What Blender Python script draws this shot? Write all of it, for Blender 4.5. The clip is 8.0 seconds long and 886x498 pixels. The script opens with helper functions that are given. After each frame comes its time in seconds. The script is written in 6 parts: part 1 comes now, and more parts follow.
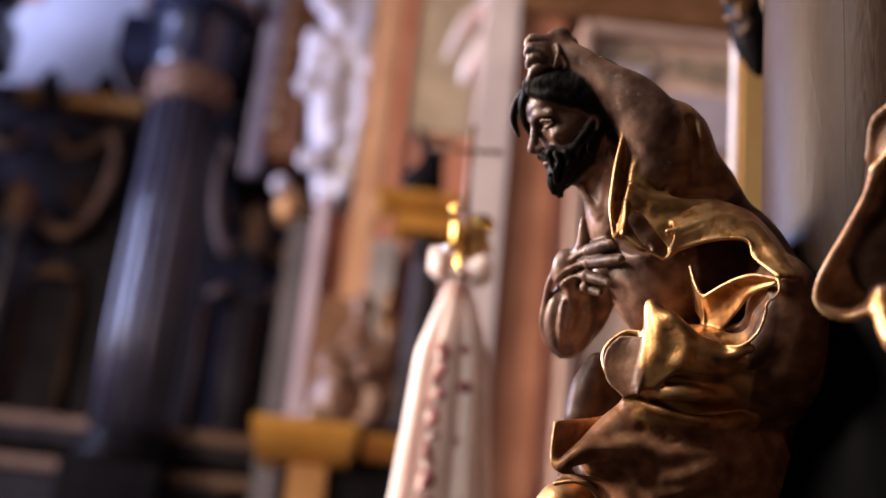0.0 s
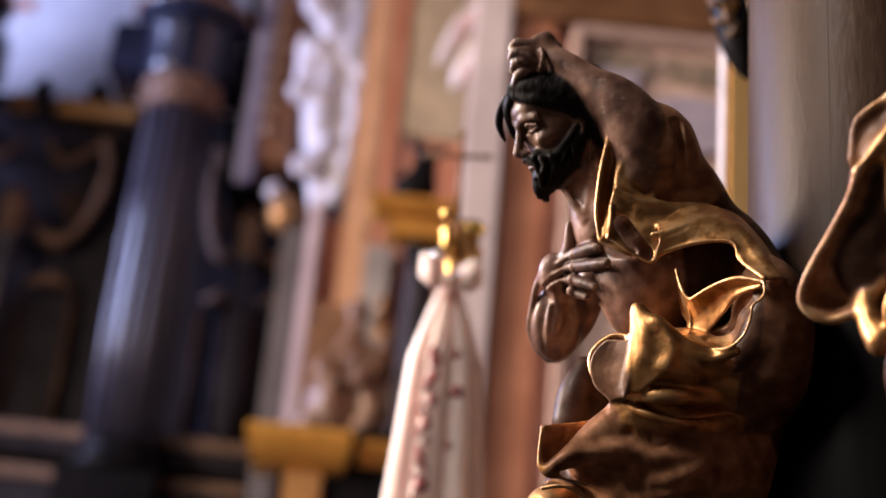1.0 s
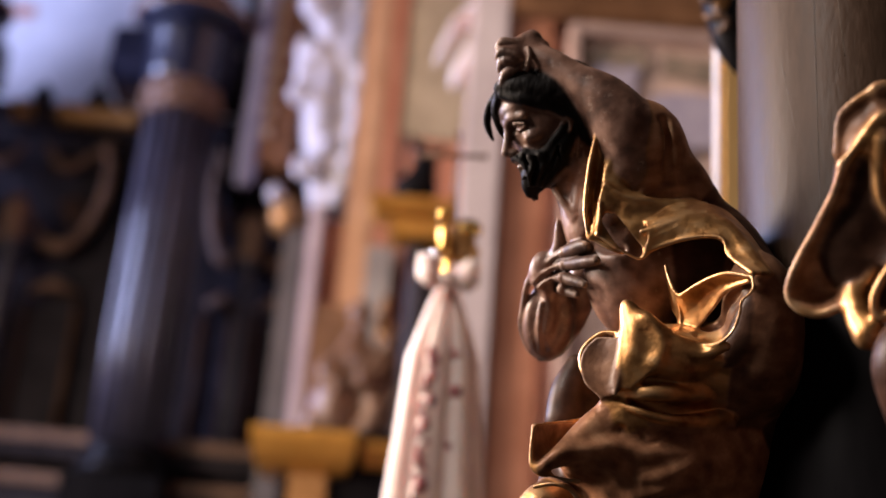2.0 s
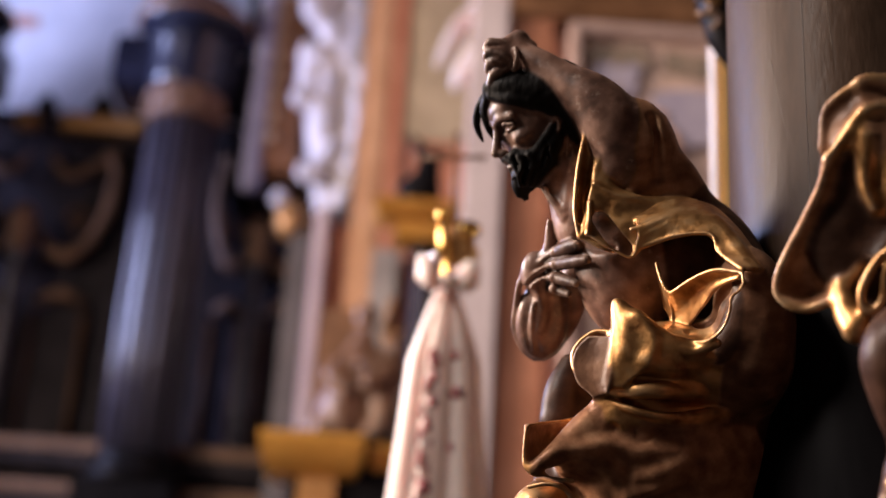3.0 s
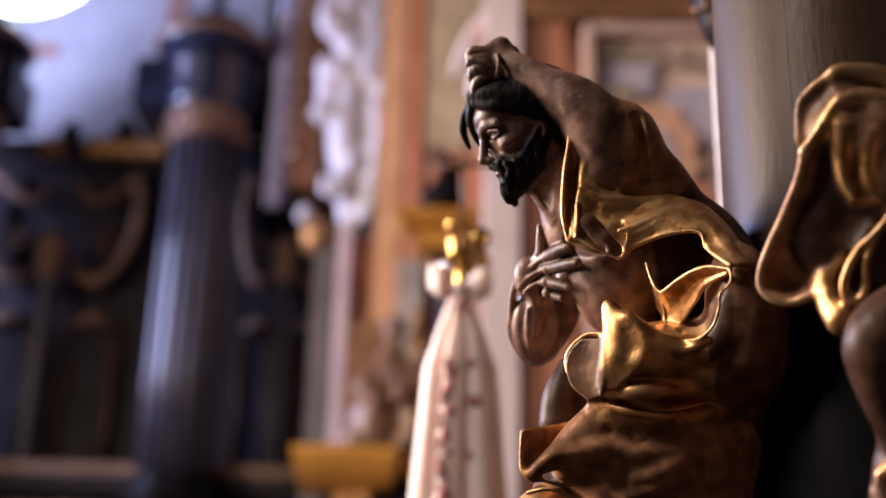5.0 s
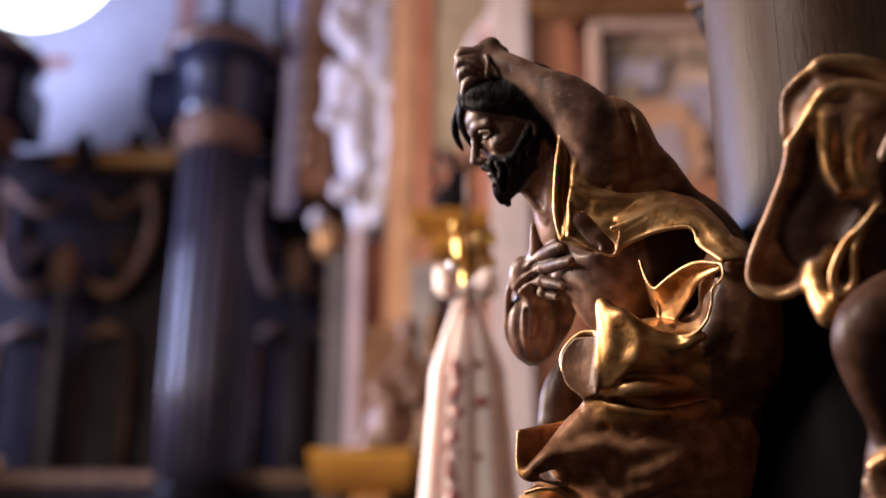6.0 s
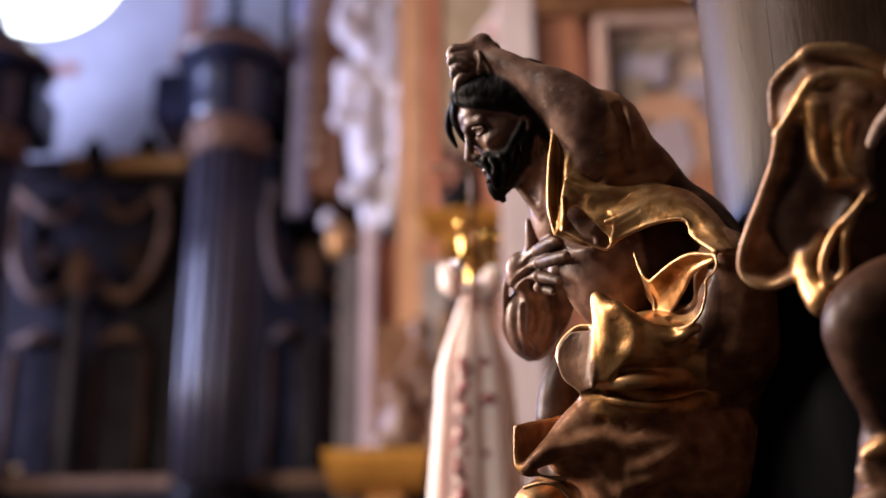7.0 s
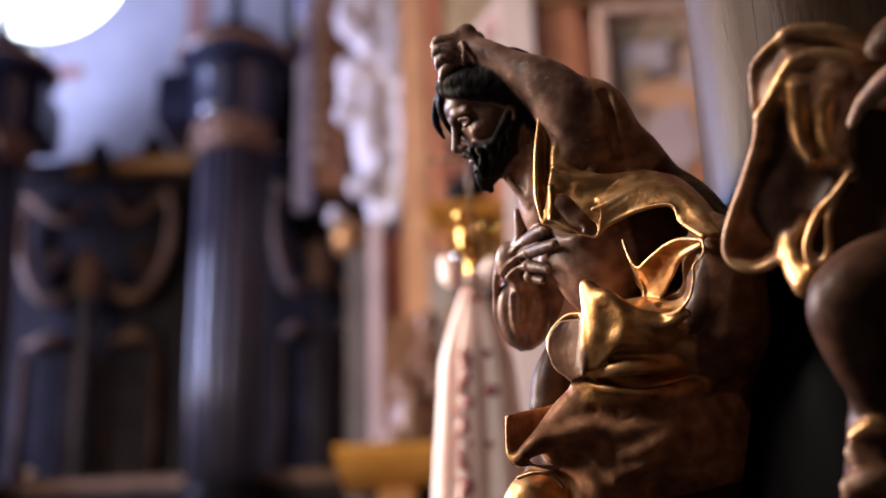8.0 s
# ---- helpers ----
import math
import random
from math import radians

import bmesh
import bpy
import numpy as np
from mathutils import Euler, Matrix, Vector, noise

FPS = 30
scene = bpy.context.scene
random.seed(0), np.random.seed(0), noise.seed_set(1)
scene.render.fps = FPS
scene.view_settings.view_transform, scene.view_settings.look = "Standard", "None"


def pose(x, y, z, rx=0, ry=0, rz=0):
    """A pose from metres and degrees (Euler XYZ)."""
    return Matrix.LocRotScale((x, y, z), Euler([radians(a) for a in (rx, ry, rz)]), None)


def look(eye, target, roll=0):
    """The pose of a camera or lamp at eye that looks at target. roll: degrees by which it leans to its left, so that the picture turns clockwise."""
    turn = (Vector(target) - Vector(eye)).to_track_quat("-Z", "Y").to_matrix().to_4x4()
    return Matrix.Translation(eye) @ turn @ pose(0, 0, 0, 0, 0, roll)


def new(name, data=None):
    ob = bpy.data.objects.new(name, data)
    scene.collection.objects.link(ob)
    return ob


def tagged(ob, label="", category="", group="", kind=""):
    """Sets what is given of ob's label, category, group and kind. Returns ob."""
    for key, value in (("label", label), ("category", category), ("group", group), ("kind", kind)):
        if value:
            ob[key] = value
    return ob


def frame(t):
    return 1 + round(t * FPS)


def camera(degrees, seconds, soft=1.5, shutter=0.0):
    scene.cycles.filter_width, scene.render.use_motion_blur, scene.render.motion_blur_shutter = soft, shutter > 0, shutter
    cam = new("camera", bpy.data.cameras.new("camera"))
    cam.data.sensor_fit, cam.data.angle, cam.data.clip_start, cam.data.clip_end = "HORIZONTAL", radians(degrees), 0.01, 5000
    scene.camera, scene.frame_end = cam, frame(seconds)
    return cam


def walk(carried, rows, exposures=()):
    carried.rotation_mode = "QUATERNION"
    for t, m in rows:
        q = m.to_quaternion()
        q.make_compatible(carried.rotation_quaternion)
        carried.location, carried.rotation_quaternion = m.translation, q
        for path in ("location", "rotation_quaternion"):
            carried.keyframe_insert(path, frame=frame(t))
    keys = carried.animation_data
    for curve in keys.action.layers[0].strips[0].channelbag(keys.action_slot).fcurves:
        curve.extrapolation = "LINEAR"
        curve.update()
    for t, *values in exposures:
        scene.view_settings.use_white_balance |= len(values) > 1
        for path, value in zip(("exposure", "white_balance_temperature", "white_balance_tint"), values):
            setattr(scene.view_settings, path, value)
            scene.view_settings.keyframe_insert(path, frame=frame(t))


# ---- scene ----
cam = camera(34.0, 8.0)
PATH = [
    (0, (0.0000, 0.0000, 1.6000), (0.0330, 1.8456, 2.3698), 5.93),
    (0.5, (0.0052, 0.0011, 1.6017), (0.0418, 1.8451, 2.3751), 5.65),
    (1, (0.0111, -0.0001, 1.6015), (0.0491, 1.8425, 2.3782), 5.36),
    (1.5, (0.0191, -0.0006, 1.6021), (0.0548, 1.8422, 2.3784), 4.97),
    (3, (0.0485, -0.0026, 1.6043), (0.0675, 1.8401, 2.3815), 3.60),
    (3.5, (0.0600, -0.0023, 1.6055), (0.0709, 1.8394, 2.3851), 3.10),
    (4, (0.0726, -0.0047, 1.6058), (0.0726, 1.8360, 2.3879), 2.49),
    (4.5, (0.0844, -0.0060, 1.6071), (0.0694, 1.8339, 2.3909), 2.01),
    (6, (0.1246, -0.0059, 1.6070), (0.0721, 1.8318, 2.3946), 0.42),
    (6.5, (0.1356, -0.0068, 1.6069), (0.0715, 1.8309, 2.3937), -0.10),
    (7, (0.1476, -0.0061, 1.6041), (0.0735, 1.8313, 2.3904), -0.45),
    (7.5, (0.1595, -0.0023, 1.6048), (0.0777, 1.8363, 2.3877), -1.04),
    (8, (0.1725, -0.0011, 1.6030), (0.0829, 1.8391, 2.3814), -1.71),
]
# a fast lens, focused on the carved figure
cam.data.dof.use_dof, cam.data.dof.focus_distance, cam.data.dof.aperture_fstop = True, 1.54, 2.3
walk(cam, [(t, look(eye, target, roll)) for t, eye, target, roll in PATH])


# ---- world and light ----
world = bpy.data.worlds.new("sky")
scene.world = world
world.use_nodes = True
wn = world.node_tree
sky = wn.nodes.new("ShaderNodeTexSky")
sky.sky_type, sky.sun_disc = "NISHITA", False
sky.sun_elevation, sky.sun_rotation = radians(35), radians(250)
wn.links.new(sky.outputs["Color"], wn.nodes["Background"].inputs["Color"])
wn.nodes["Background"].inputs["Strength"].default_value = 0.12
scene.view_settings.exposure = 0.0


def added_window_light(name, place, target, size, power, colour, spread=150):
    """An area lamp added to light the church as from an unseen window."""
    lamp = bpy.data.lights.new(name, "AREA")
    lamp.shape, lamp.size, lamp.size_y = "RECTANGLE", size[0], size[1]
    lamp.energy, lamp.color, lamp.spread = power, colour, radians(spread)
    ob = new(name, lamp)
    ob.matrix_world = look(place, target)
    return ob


# tinted lamps added at assumed window openings, all out of view
added_window_light("added_light_aisle", (-5.9, 3.5, 4.6), (0.4, 3.4, 3.5), (1.8, 3.0), 600, (1.0, 0.79, 0.65), 125)
added_window_light("added_light_choir", (-5.9, 7.0, 5.7), (-0.9, 7.0, 5.0), (1.5, 2.6), 620, (0.50, 0.56, 1.0), 165)
added_window_light("added_light_nave", (-5.9, -0.7, 7.0), (0.3, 1.5, 2.3), (1.5, 3.0), 210, (1.0, 0.87, 0.80), 110)


# ---- materials ----
def node(tree, kind, **values):
    n = tree.nodes.new(kind)
    for key, value in values.items():
        n.inputs[key].default_value = value
    return n


def noise_node(tree, coords, scale, detail=5.0, rough=0.6):
    n = node(tree, "ShaderNodeTexNoise", Scale=scale, Detail=detail, Roughness=rough)
    tree.links.new(coords, n.inputs["Vector"])
    return n.outputs["Fac"]


def ramp(tree, value, stops):
    n = tree.nodes.new("ShaderNodeValToRGB")
    while len(n.color_ramp.elements) < len(stops):
        n.color_ramp.elements.new(0.5)
    for e, (at, colour) in zip(n.color_ramp.elements, stops):
        e.position, e.color = at, (*colour, 1.0)
    tree.links.new(value, n.inputs["Fac"])
    return n.outputs["Color"]


def surface(name, dark, light, scale=6.0, rough=0.5, metal=0.0, bump=0.15, fine=60.0, stain=None, stain_at=0.62, stretch=(1, 1, 1), rough_var=0.12, shine=0.5):
    """A worn surface: two tones at one scale, a fine grain with relief, and stains of a third tone."""
    m = bpy.data.materials.new(name)
    m.use_nodes = True
    t = m.node_tree
    p = t.nodes["Principled BSDF"]
    at = t.nodes.new("ShaderNodeTexCoord").outputs["Object"]
    scaled = node(t, "ShaderNodeMapping", Scale=stretch)
    t.links.new(at, scaled.inputs["Vector"])
    at = scaled.outputs["Vector"]
    broad, grain = noise_node(t, at, scale), noise_node(t, at, fine, 8.0)
    both = node(t, "ShaderNodeMath")
    both.operation = "MULTIPLY_ADD"
    t.links.new(grain, both.inputs[0])
    both.inputs[1].default_value = 0.45
    t.links.new(broad, both.inputs[2])
    colour = ramp(t, both.outputs[0], [(0.5, dark), (0.95, light)])
    if stain:
        spots = ramp(t, noise_node(t, at, scale * 2.7, 6.0, 0.7), [(stain_at, (0, 0, 0)), (stain_at + 0.08, (1, 1, 1))])
        mix = t.nodes.new("ShaderNodeMix")
        mix.data_type = "RGBA"
        t.links.new(spots, mix.inputs["Factor"])
        t.links.new(colour, mix.inputs["A"])
        mix.inputs["B"].default_value = (*stain, 1.0)
        colour = mix.outputs["Result"]
    t.links.new(colour, p.inputs["Base Color"])
    spread = node(t, "ShaderNodeMapRange")
    spread.inputs["To Min"].default_value, spread.inputs["To Max"].default_value = max(rough - rough_var, 0.05), min(rough + rough_var, 1.0)
    t.links.new(grain, spread.inputs["Value"])
    t.links.new(spread.outputs["Result"], p.inputs["Roughness"])
    p.inputs["Metallic"].default_value, p.inputs["Specular IOR Level"].default_value = metal, shine
    relief = node(t, "ShaderNodeBump", Strength=bump, Distance=0.01)
    t.links.new(both.outputs[0], relief.inputs["Height"])
    t.links.new(relief.outputs["Normal"], p.inputs["Normal"])
    return m


def glow(name, colour, strength):
    m = bpy.data.materials.new(name)
    m.use_nodes = True
    p = m.node_tree.nodes["Principled BSDF"]
    p.inputs["Base Color"].default_value = (0, 0, 0, 1)
    p.inputs["Emission Color"].default_value = (*colour, 1)
    p.inputs["Emission Strength"].default_value = strength
    return m


def carved_wood():
    """Painted and gilded limewood. The colour attribute "paint" says what covers it: red gilding, green hair, else
    skin, with blue where brown glazing dulls it and where shade is painted in.
    """
    m = bpy.data.materials.new("polychrome_wood")
    m.use_nodes = True
    t = m.node_tree
    p = t.nodes["Principled BSDF"]
    at = t.nodes.new("ShaderNodeTexCoord").outputs["Object"]
    paint = t.nodes.new("ShaderNodeAttribute")
    paint.attribute_name = "paint"
    split = t.nodes.new("ShaderNodeSeparateColor")
    t.links.new(paint.outputs["Color"], split.inputs["Color"])
    gold, hair, glaze_shade = split.outputs["Red"], split.outputs["Green"], split.outputs["Blue"]
    broad, mid, fine = noise_node(t, at, 14.0, 4.0, 0.55), noise_node(t, at, 55.0, 3.0, 0.5), noise_node(t, at, 240.0, 3.0)

    def mixed(factor, a, b, kind="RGBA"):
        n = t.nodes.new("ShaderNodeMix")
        n.data_type = kind
        for socket, value in (("Factor", factor), ("A", a), ("B", b)):
            if hasattr(value, "links"):
                t.links.new(value, n.inputs[socket])
            else:
                n.inputs[socket].default_value = value
        return n.outputs["Result"]

    skin = ramp(t, mixed(0.45, broad, mid, "FLOAT"), [(0.34, (0.062, 0.030, 0.020)), (0.5, (0.19, 0.096, 0.064)), (0.66, (0.36, 0.205, 0.145))])
    chips = ramp(t, noise_node(t, at, 90.0, 4.0, 0.6), [(0.60, (0, 0, 0)), (0.70, (1, 1, 1))])
    skin = mixed(mixed(0.6, (0, 0, 0, 1), chips), skin, (0.34, 0.245, 0.19, 1))
    # blue on bare skin paints shade in as dark brown
    skin = mixed(glaze_shade, skin, ramp(t, mixed(0.5, broad, mid, "FLOAT"), [(0.35, (0.021, 0.0092, 0.0056)), (0.68, (0.084, 0.040, 0.024))]))
    locks = ramp(t, mid, [(0.3, (0.002, 0.0016, 0.0015)), (0.75, (0.007, 0.0055, 0.005))])
    leaf = ramp(t, mixed(0.5, broad, mid, "FLOAT"), [(0.34, (0.25, 0.105, 0.034)), (0.52, (0.60, 0.315, 0.115)), (0.68, (0.85, 0.53, 0.235))])
    worn = ramp(t, mixed(0.35, broad, mid, "FLOAT"), [(0.50, (0, 0, 0)), (0.64, (1, 1, 1))])
    bole = ramp(t, mid, [(0.3, (0.035, 0.016, 0.009)), (0.7, (0.12, 0.052, 0.024))])
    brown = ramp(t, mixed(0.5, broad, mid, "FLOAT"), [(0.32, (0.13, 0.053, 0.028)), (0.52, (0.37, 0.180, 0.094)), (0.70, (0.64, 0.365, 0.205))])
    gilt = mixed(glaze_shade, mixed(mixed(0.6, (0, 0, 0, 1), worn), leaf, bole), brown)
    # edges rubbed pale by wear
    edge = ramp(t, t.nodes.new("ShaderNodeNewGeometry").outputs["Pointiness"], [(0.508, (0, 0, 0)), (0.535, (1, 1, 1))])
    rubbed = t.nodes.new("ShaderNodeMix")
    rubbed.data_type, rubbed.blend_type = "RGBA", "MULTIPLY"
    rubbed.inputs["Factor"].default_value = 1.0
    t.links.new(edge, rubbed.inputs["A"])
    t.links.new(ramp(t, noise_node(t, at, 75.0, 4.0, 0.65), [(0.40, (0.05, 0.05, 0.05)), (0.62, (0.75, 0.75, 0.75))]), rubbed.inputs["B"])
    covered = mixed(gold, mixed(rubbed.outputs["Result"], mixed(hair, skin, locks), mixed(hair, (0.46, 0.33, 0.255, 1), (0.022, 0.017, 0.014, 1))), mixed(rubbed.outputs["Result"], gilt, (0.54, 0.37, 0.22, 1)))
    t.links.new(covered, p.inputs["Base Color"])
    sep = t.nodes.new("ShaderNodeSeparateColor")
    t.links.new(worn, sep.inputs["Color"])
    leafy = node(t, "ShaderNodeMath")
    leafy.operation = "MULTIPLY_ADD"
    t.links.new(sep.outputs["Red"], leafy.inputs[0])
    leafy.inputs[1].default_value, leafy.inputs[2].default_value = -0.45, 0.95
    t.links.new(mixed(gold, 0.0, mixed(glaze_shade, leafy.outputs[0], 0.12, "FLOAT"), "FLOAT"), p.inputs["Metallic"])
    gloss = node(t, "ShaderNodeMapRange")
    gloss.inputs["To Min"].default_value, gloss.inputs["To Max"].default_value = 0.25, 0.60
    t.links.new(mixed(0.3, mid, fine, "FLOAT"), gloss.inputs["Value"])
    gloss_skin = node(t, "ShaderNodeMapRange")
    gloss_skin.inputs["To Min"].default_value, gloss_skin.inputs["To Max"].default_value = 0.30, 0.66
    t.links.new(mixed(0.3, mid, fine, "FLOAT"), gloss_skin.inputs["Value"])
    duller = node(t, "ShaderNodeMath")
    duller.operation = "MULTIPLY_ADD"
    t.links.new(hair, duller.inputs[0])
    duller.inputs[1].default_value = 0.08
    t.links.new(mixed(gold, gloss_skin.outputs["Result"], gloss.outputs["Result"], "FLOAT"), duller.inputs[2])
    t.links.new(duller.outputs[0], p.inputs["Roughness"])
    t.links.new(mixed(hair, mixed(glaze_shade, 0.30, 0.06, "FLOAT"), 0.0, "FLOAT"), p.inputs["Coat Weight"])
    t.links.new(mixed(hair, mixed(glaze_shade, 0.45, 0.14, "FLOAT"), 0.09, "FLOAT"), p.inputs["Specular IOR Level"])
    p.inputs["Coat Roughness"].default_value = 0.22
    strands = node(t, "ShaderNodeMapping", Scale=(1.0, 0.28, 1.0), Rotation=(0.3, 0.2, 0.9))
    t.links.new(at, strands.inputs["Vector"])
    brushed = node(t, "ShaderNodeMapping", Scale=(1.0, 0.3, 0.6), Rotation=(0.5, 0.1, -0.6))
    t.links.new(at, brushed.inputs["Vector"])
    relief = node(t, "ShaderNodeBump", Strength=0.40, Distance=0.004)
    t.links.new(mixed(hair, mixed(0.14, mixed(0.08, mid, fine, "FLOAT"), noise_node(t, brushed.outputs["Vector"], 95.0, 2.0), "FLOAT"), noise_node(t, strands.outputs["Vector"], 110.0, 2.0), "FLOAT"), relief.inputs["Height"])
    t.links.new(relief.outputs["Normal"], p.inputs["Normal"])
    return m


POLYCHROME = carved_wood()
PLASTER = surface("blue_grey_plaster", (0.50, 0.50, 0.54), (0.72, 0.71, 0.74), 1.6, 0.85, bump=0.1, fine=22, stain=(0.36, 0.34, 0.38))
PINK = surface("pink_stucco_marble", (0.42, 0.22, 0.17), (0.62, 0.37, 0.30), 3.0, 0.45, bump=0.05, fine=30)
BROWN_MARBLE = surface("brown_red_marble", (0.28, 0.115, 0.068), (0.45, 0.21, 0.135), 4.0, 0.35, bump=0.04, fine=35)
BROWN_PINK = surface("salmon_stucco_marble", (0.40, 0.15, 0.09), (0.58, 0.27, 0.18), 4.0, 0.45, bump=0.05, fine=35)
LILAC = surface("lilac_white_stucco", (0.44, 0.37, 0.40), (0.62, 0.535, 0.565), 3.0, 0.55, bump=0.06, fine=40)
WHITE_STUCCO = surface("white_stucco", (0.34, 0.32, 0.35), (0.58, 0.54, 0.555), 5.0, 0.5, bump=0.1, fine=40)
OCHRE = surface("ochre_marble", (0.40, 0.215, 0.12), (0.56, 0.33, 0.205), 5.0, 0.4, bump=0.05, fine=40)
OLIVE = surface("olive_grey_fresco", (0.30, 0.235, 0.165), (0.50, 0.40, 0.29), 5.0, 0.8, bump=0.06, fine=30, stain=(0.20, 0.17, 0.14))
FRESCO = surface("faded_fresco", (0.46, 0.30, 0.25), (0.70, 0.52, 0.45), 4.0, 0.8, bump=0.05, fine=25, stain=(0.26, 0.20, 0.24), stain_at=0.58)
FRESCO_DARK = surface("dark_fresco", (0.12, 0.10, 0.08), (0.36, 0.26, 0.20), 14.0, 0.8, bump=0.05, fine=60)
FRESCO_BLUE = surface("blue_fresco", (0.27, 0.24, 0.34), (0.46, 0.40, 0.48), 6.0, 0.8, bump=0.05, fine=40)
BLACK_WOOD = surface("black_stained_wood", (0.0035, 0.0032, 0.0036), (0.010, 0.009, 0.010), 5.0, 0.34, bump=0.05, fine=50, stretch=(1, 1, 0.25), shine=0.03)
BLACK_MARBLE = surface("black_marbled_wood", (0.018, 0.017, 0.027), (0.050, 0.046, 0.066), 7.0, 0.30, bump=0.03, fine=40, stretch=(1, 1, 0.3))
PANEL_EDGE = surface("dark_walnut", (0.045, 0.021, 0.011), (0.11, 0.054, 0.030), 8.0, 0.5, bump=0.15, fine=60, shine=0.2)
RETABLE_BLACK = surface("black_brown_varnish", (0.015, 0.013, 0.015), (0.036, 0.030, 0.034), 5.0, 0.55, bump=0.08, fine=50, shine=0.05)
BROWN_WOOD = surface("brown_carved_wood", (0.10, 0.045, 0.020), (0.22, 0.11, 0.055), 8.0, 0.45, bump=0.2, fine=60)
DARK_CARVING = surface("dark_brown_carving", (0.085, 0.046, 0.030), (0.20, 0.115, 0.072), 8.0, 0.5, bump=0.2, fine=60, shine=0.25)
OLD_GILT = surface("old_gilding", (0.28, 0.135, 0.045), (0.48, 0.26, 0.10), 9.0, 0.42, metal=0.55, bump=0.15, fine=70, stain=(0.10, 0.045, 0.02))
GOLD = surface("gold_leaf", (0.44, 0.21, 0.036), (0.66, 0.35, 0.075), 9.0, 0.36, metal=0.6, bump=0.1, fine=60)
BRASS = surface("polished_brass", (0.75, 0.43, 0.10), (0.90, 0.58, 0.18), 20.0, 0.16, metal=1.0, bump=0.03, fine=90, rough_var=0.06)
SILVER = surface("silver", (0.70, 0.68, 0.70), (0.85, 0.84, 0.86), 20.0, 0.18, metal=1.0, bump=0.03, fine=90)
SILK = surface("white_silk", (0.58, 0.46, 0.425), (0.76, 0.64, 0.59), 9.0, 0.55, bump=0.1, fine=160)
silk = SILK.node_tree.nodes["Principled BSDF"]
silk.inputs["Subsurface Weight"].default_value, silk.inputs["Subsurface Scale"].default_value = 0.6, 0.06
silk.inputs["Subsurface Radius"].default_value = (1.0, 0.75, 0.7)
ROSE = surface("red_embroidery", (0.22, 0.045, 0.055), (0.38, 0.12, 0.125), 60.0, 0.7, bump=0.3, fine=300)
COLUMN_PAINT = surface("grey_brown_painted_wood", (0.026, 0.0155, 0.0098), (0.066, 0.039, 0.0255), 6.0, 0.38, bump=0.16, shine=0.08, fine=150, stain=(0.088, 0.055, 0.037), stain_at=0.58, stretch=(1, 1, 0.22))
FLOOR = surface("stone_floor", (0.07, 0.06, 0.052), (0.14, 0.12, 0.105), 2.0, 0.4, bump=0.05, fine=20)
# unseen walls: albedo lowered so they bounce less light
PALE_WALL = surface("dimmed_limewash", (0.15, 0.13, 0.12), (0.27, 0.235, 0.215), 1.2, 0.9, bump=0.08, fine=14)
NAVY = surface("navy_black_varnish", (0.008, 0.009, 0.018), (0.020, 0.022, 0.042), 6.0, 0.24, bump=0.03, fine=40)
# darker, mauver copy of the lilac stucco; the shade is in its colour
SHADED_MAUVE = surface("shaded_mauve_stucco", (0.33, 0.265, 0.32), (0.46, 0.385, 0.44), 3.0, 0.55, bump=0.06, fine=40)
# base colour raised to pale blue in place of the window's reflection
BLUE_SHEEN = surface("varnish_with_blue_sheen", (0.22, 0.22, 0.36), (0.33, 0.33, 0.50), 6.0, 0.25, bump=0.05, fine=40)
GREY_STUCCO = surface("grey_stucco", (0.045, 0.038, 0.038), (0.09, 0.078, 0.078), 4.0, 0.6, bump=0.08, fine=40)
JAMB_BROWN = surface("brown_jamb_wood", (0.10, 0.042, 0.020), (0.22, 0.10, 0.052), 8.0, 0.45, bump=0.2, fine=60)
PALE_GILT = surface("pale_gilding", (0.34, 0.22, 0.15), (0.52, 0.38, 0.28), 12.0, 0.4, metal=0.2, bump=0.1, fine=60)
POST_OCHRE = surface("ochre_painted_wood", (0.70, 0.40, 0.145), (0.86, 0.56, 0.23), 6.0, 0.45, bump=0.06, fine=50, stretch=(1, 1, 0.3))
FRESCO_ORANGE = surface("faded_orange_fresco", (0.38, 0.20, 0.13), (0.52, 0.31, 0.22), 6.0, 0.8, bump=0.05, fine=40)
FRAME_STUCCO = surface("rose_grey_stucco", (0.36, 0.25, 0.225), (0.50, 0.365, 0.335), 4.0, 0.55, bump=0.06, fine=40)
GREY_PILASTER = surface("grey_marble", (0.20, 0.18, 0.18), (0.34, 0.31, 0.30), 5.0, 0.4, bump=0.05, fine=40)
WAX = surface("candle_wax", (0.66, 0.56, 0.44), (0.80, 0.72, 0.60), 8.0, 0.5, bump=0.03, fine=60)
SCRATCH = surface("scratched_paint", (0.07, 0.055, 0.045), (0.12, 0.095, 0.075), 30.0, 0.6, bump=0.1, fine=200, shine=0.1)
SKY_GLOW = glow("bright_sky", (0.86, 0.93, 1.0), 9.0)


# ---- building helpers ----
def part(name, bm, material, parent=None, label="", smooth=False):
    me = bpy.data.meshes.new(name)
    bm.normal_update()
    for f in bm.faces:
        f.smooth = smooth
    bm.to_mesh(me)
    bm.free()
    me.materials.append(material)
    ob = new(name, me)
    ob.parent = parent
    return tagged(ob, label)


def base(name, place, label, category, group="", kind=""):
    ob = new(name)
    ob.location = place
    ob.empty_display_size = 0.05
    return tagged(ob, label, category, group, kind)


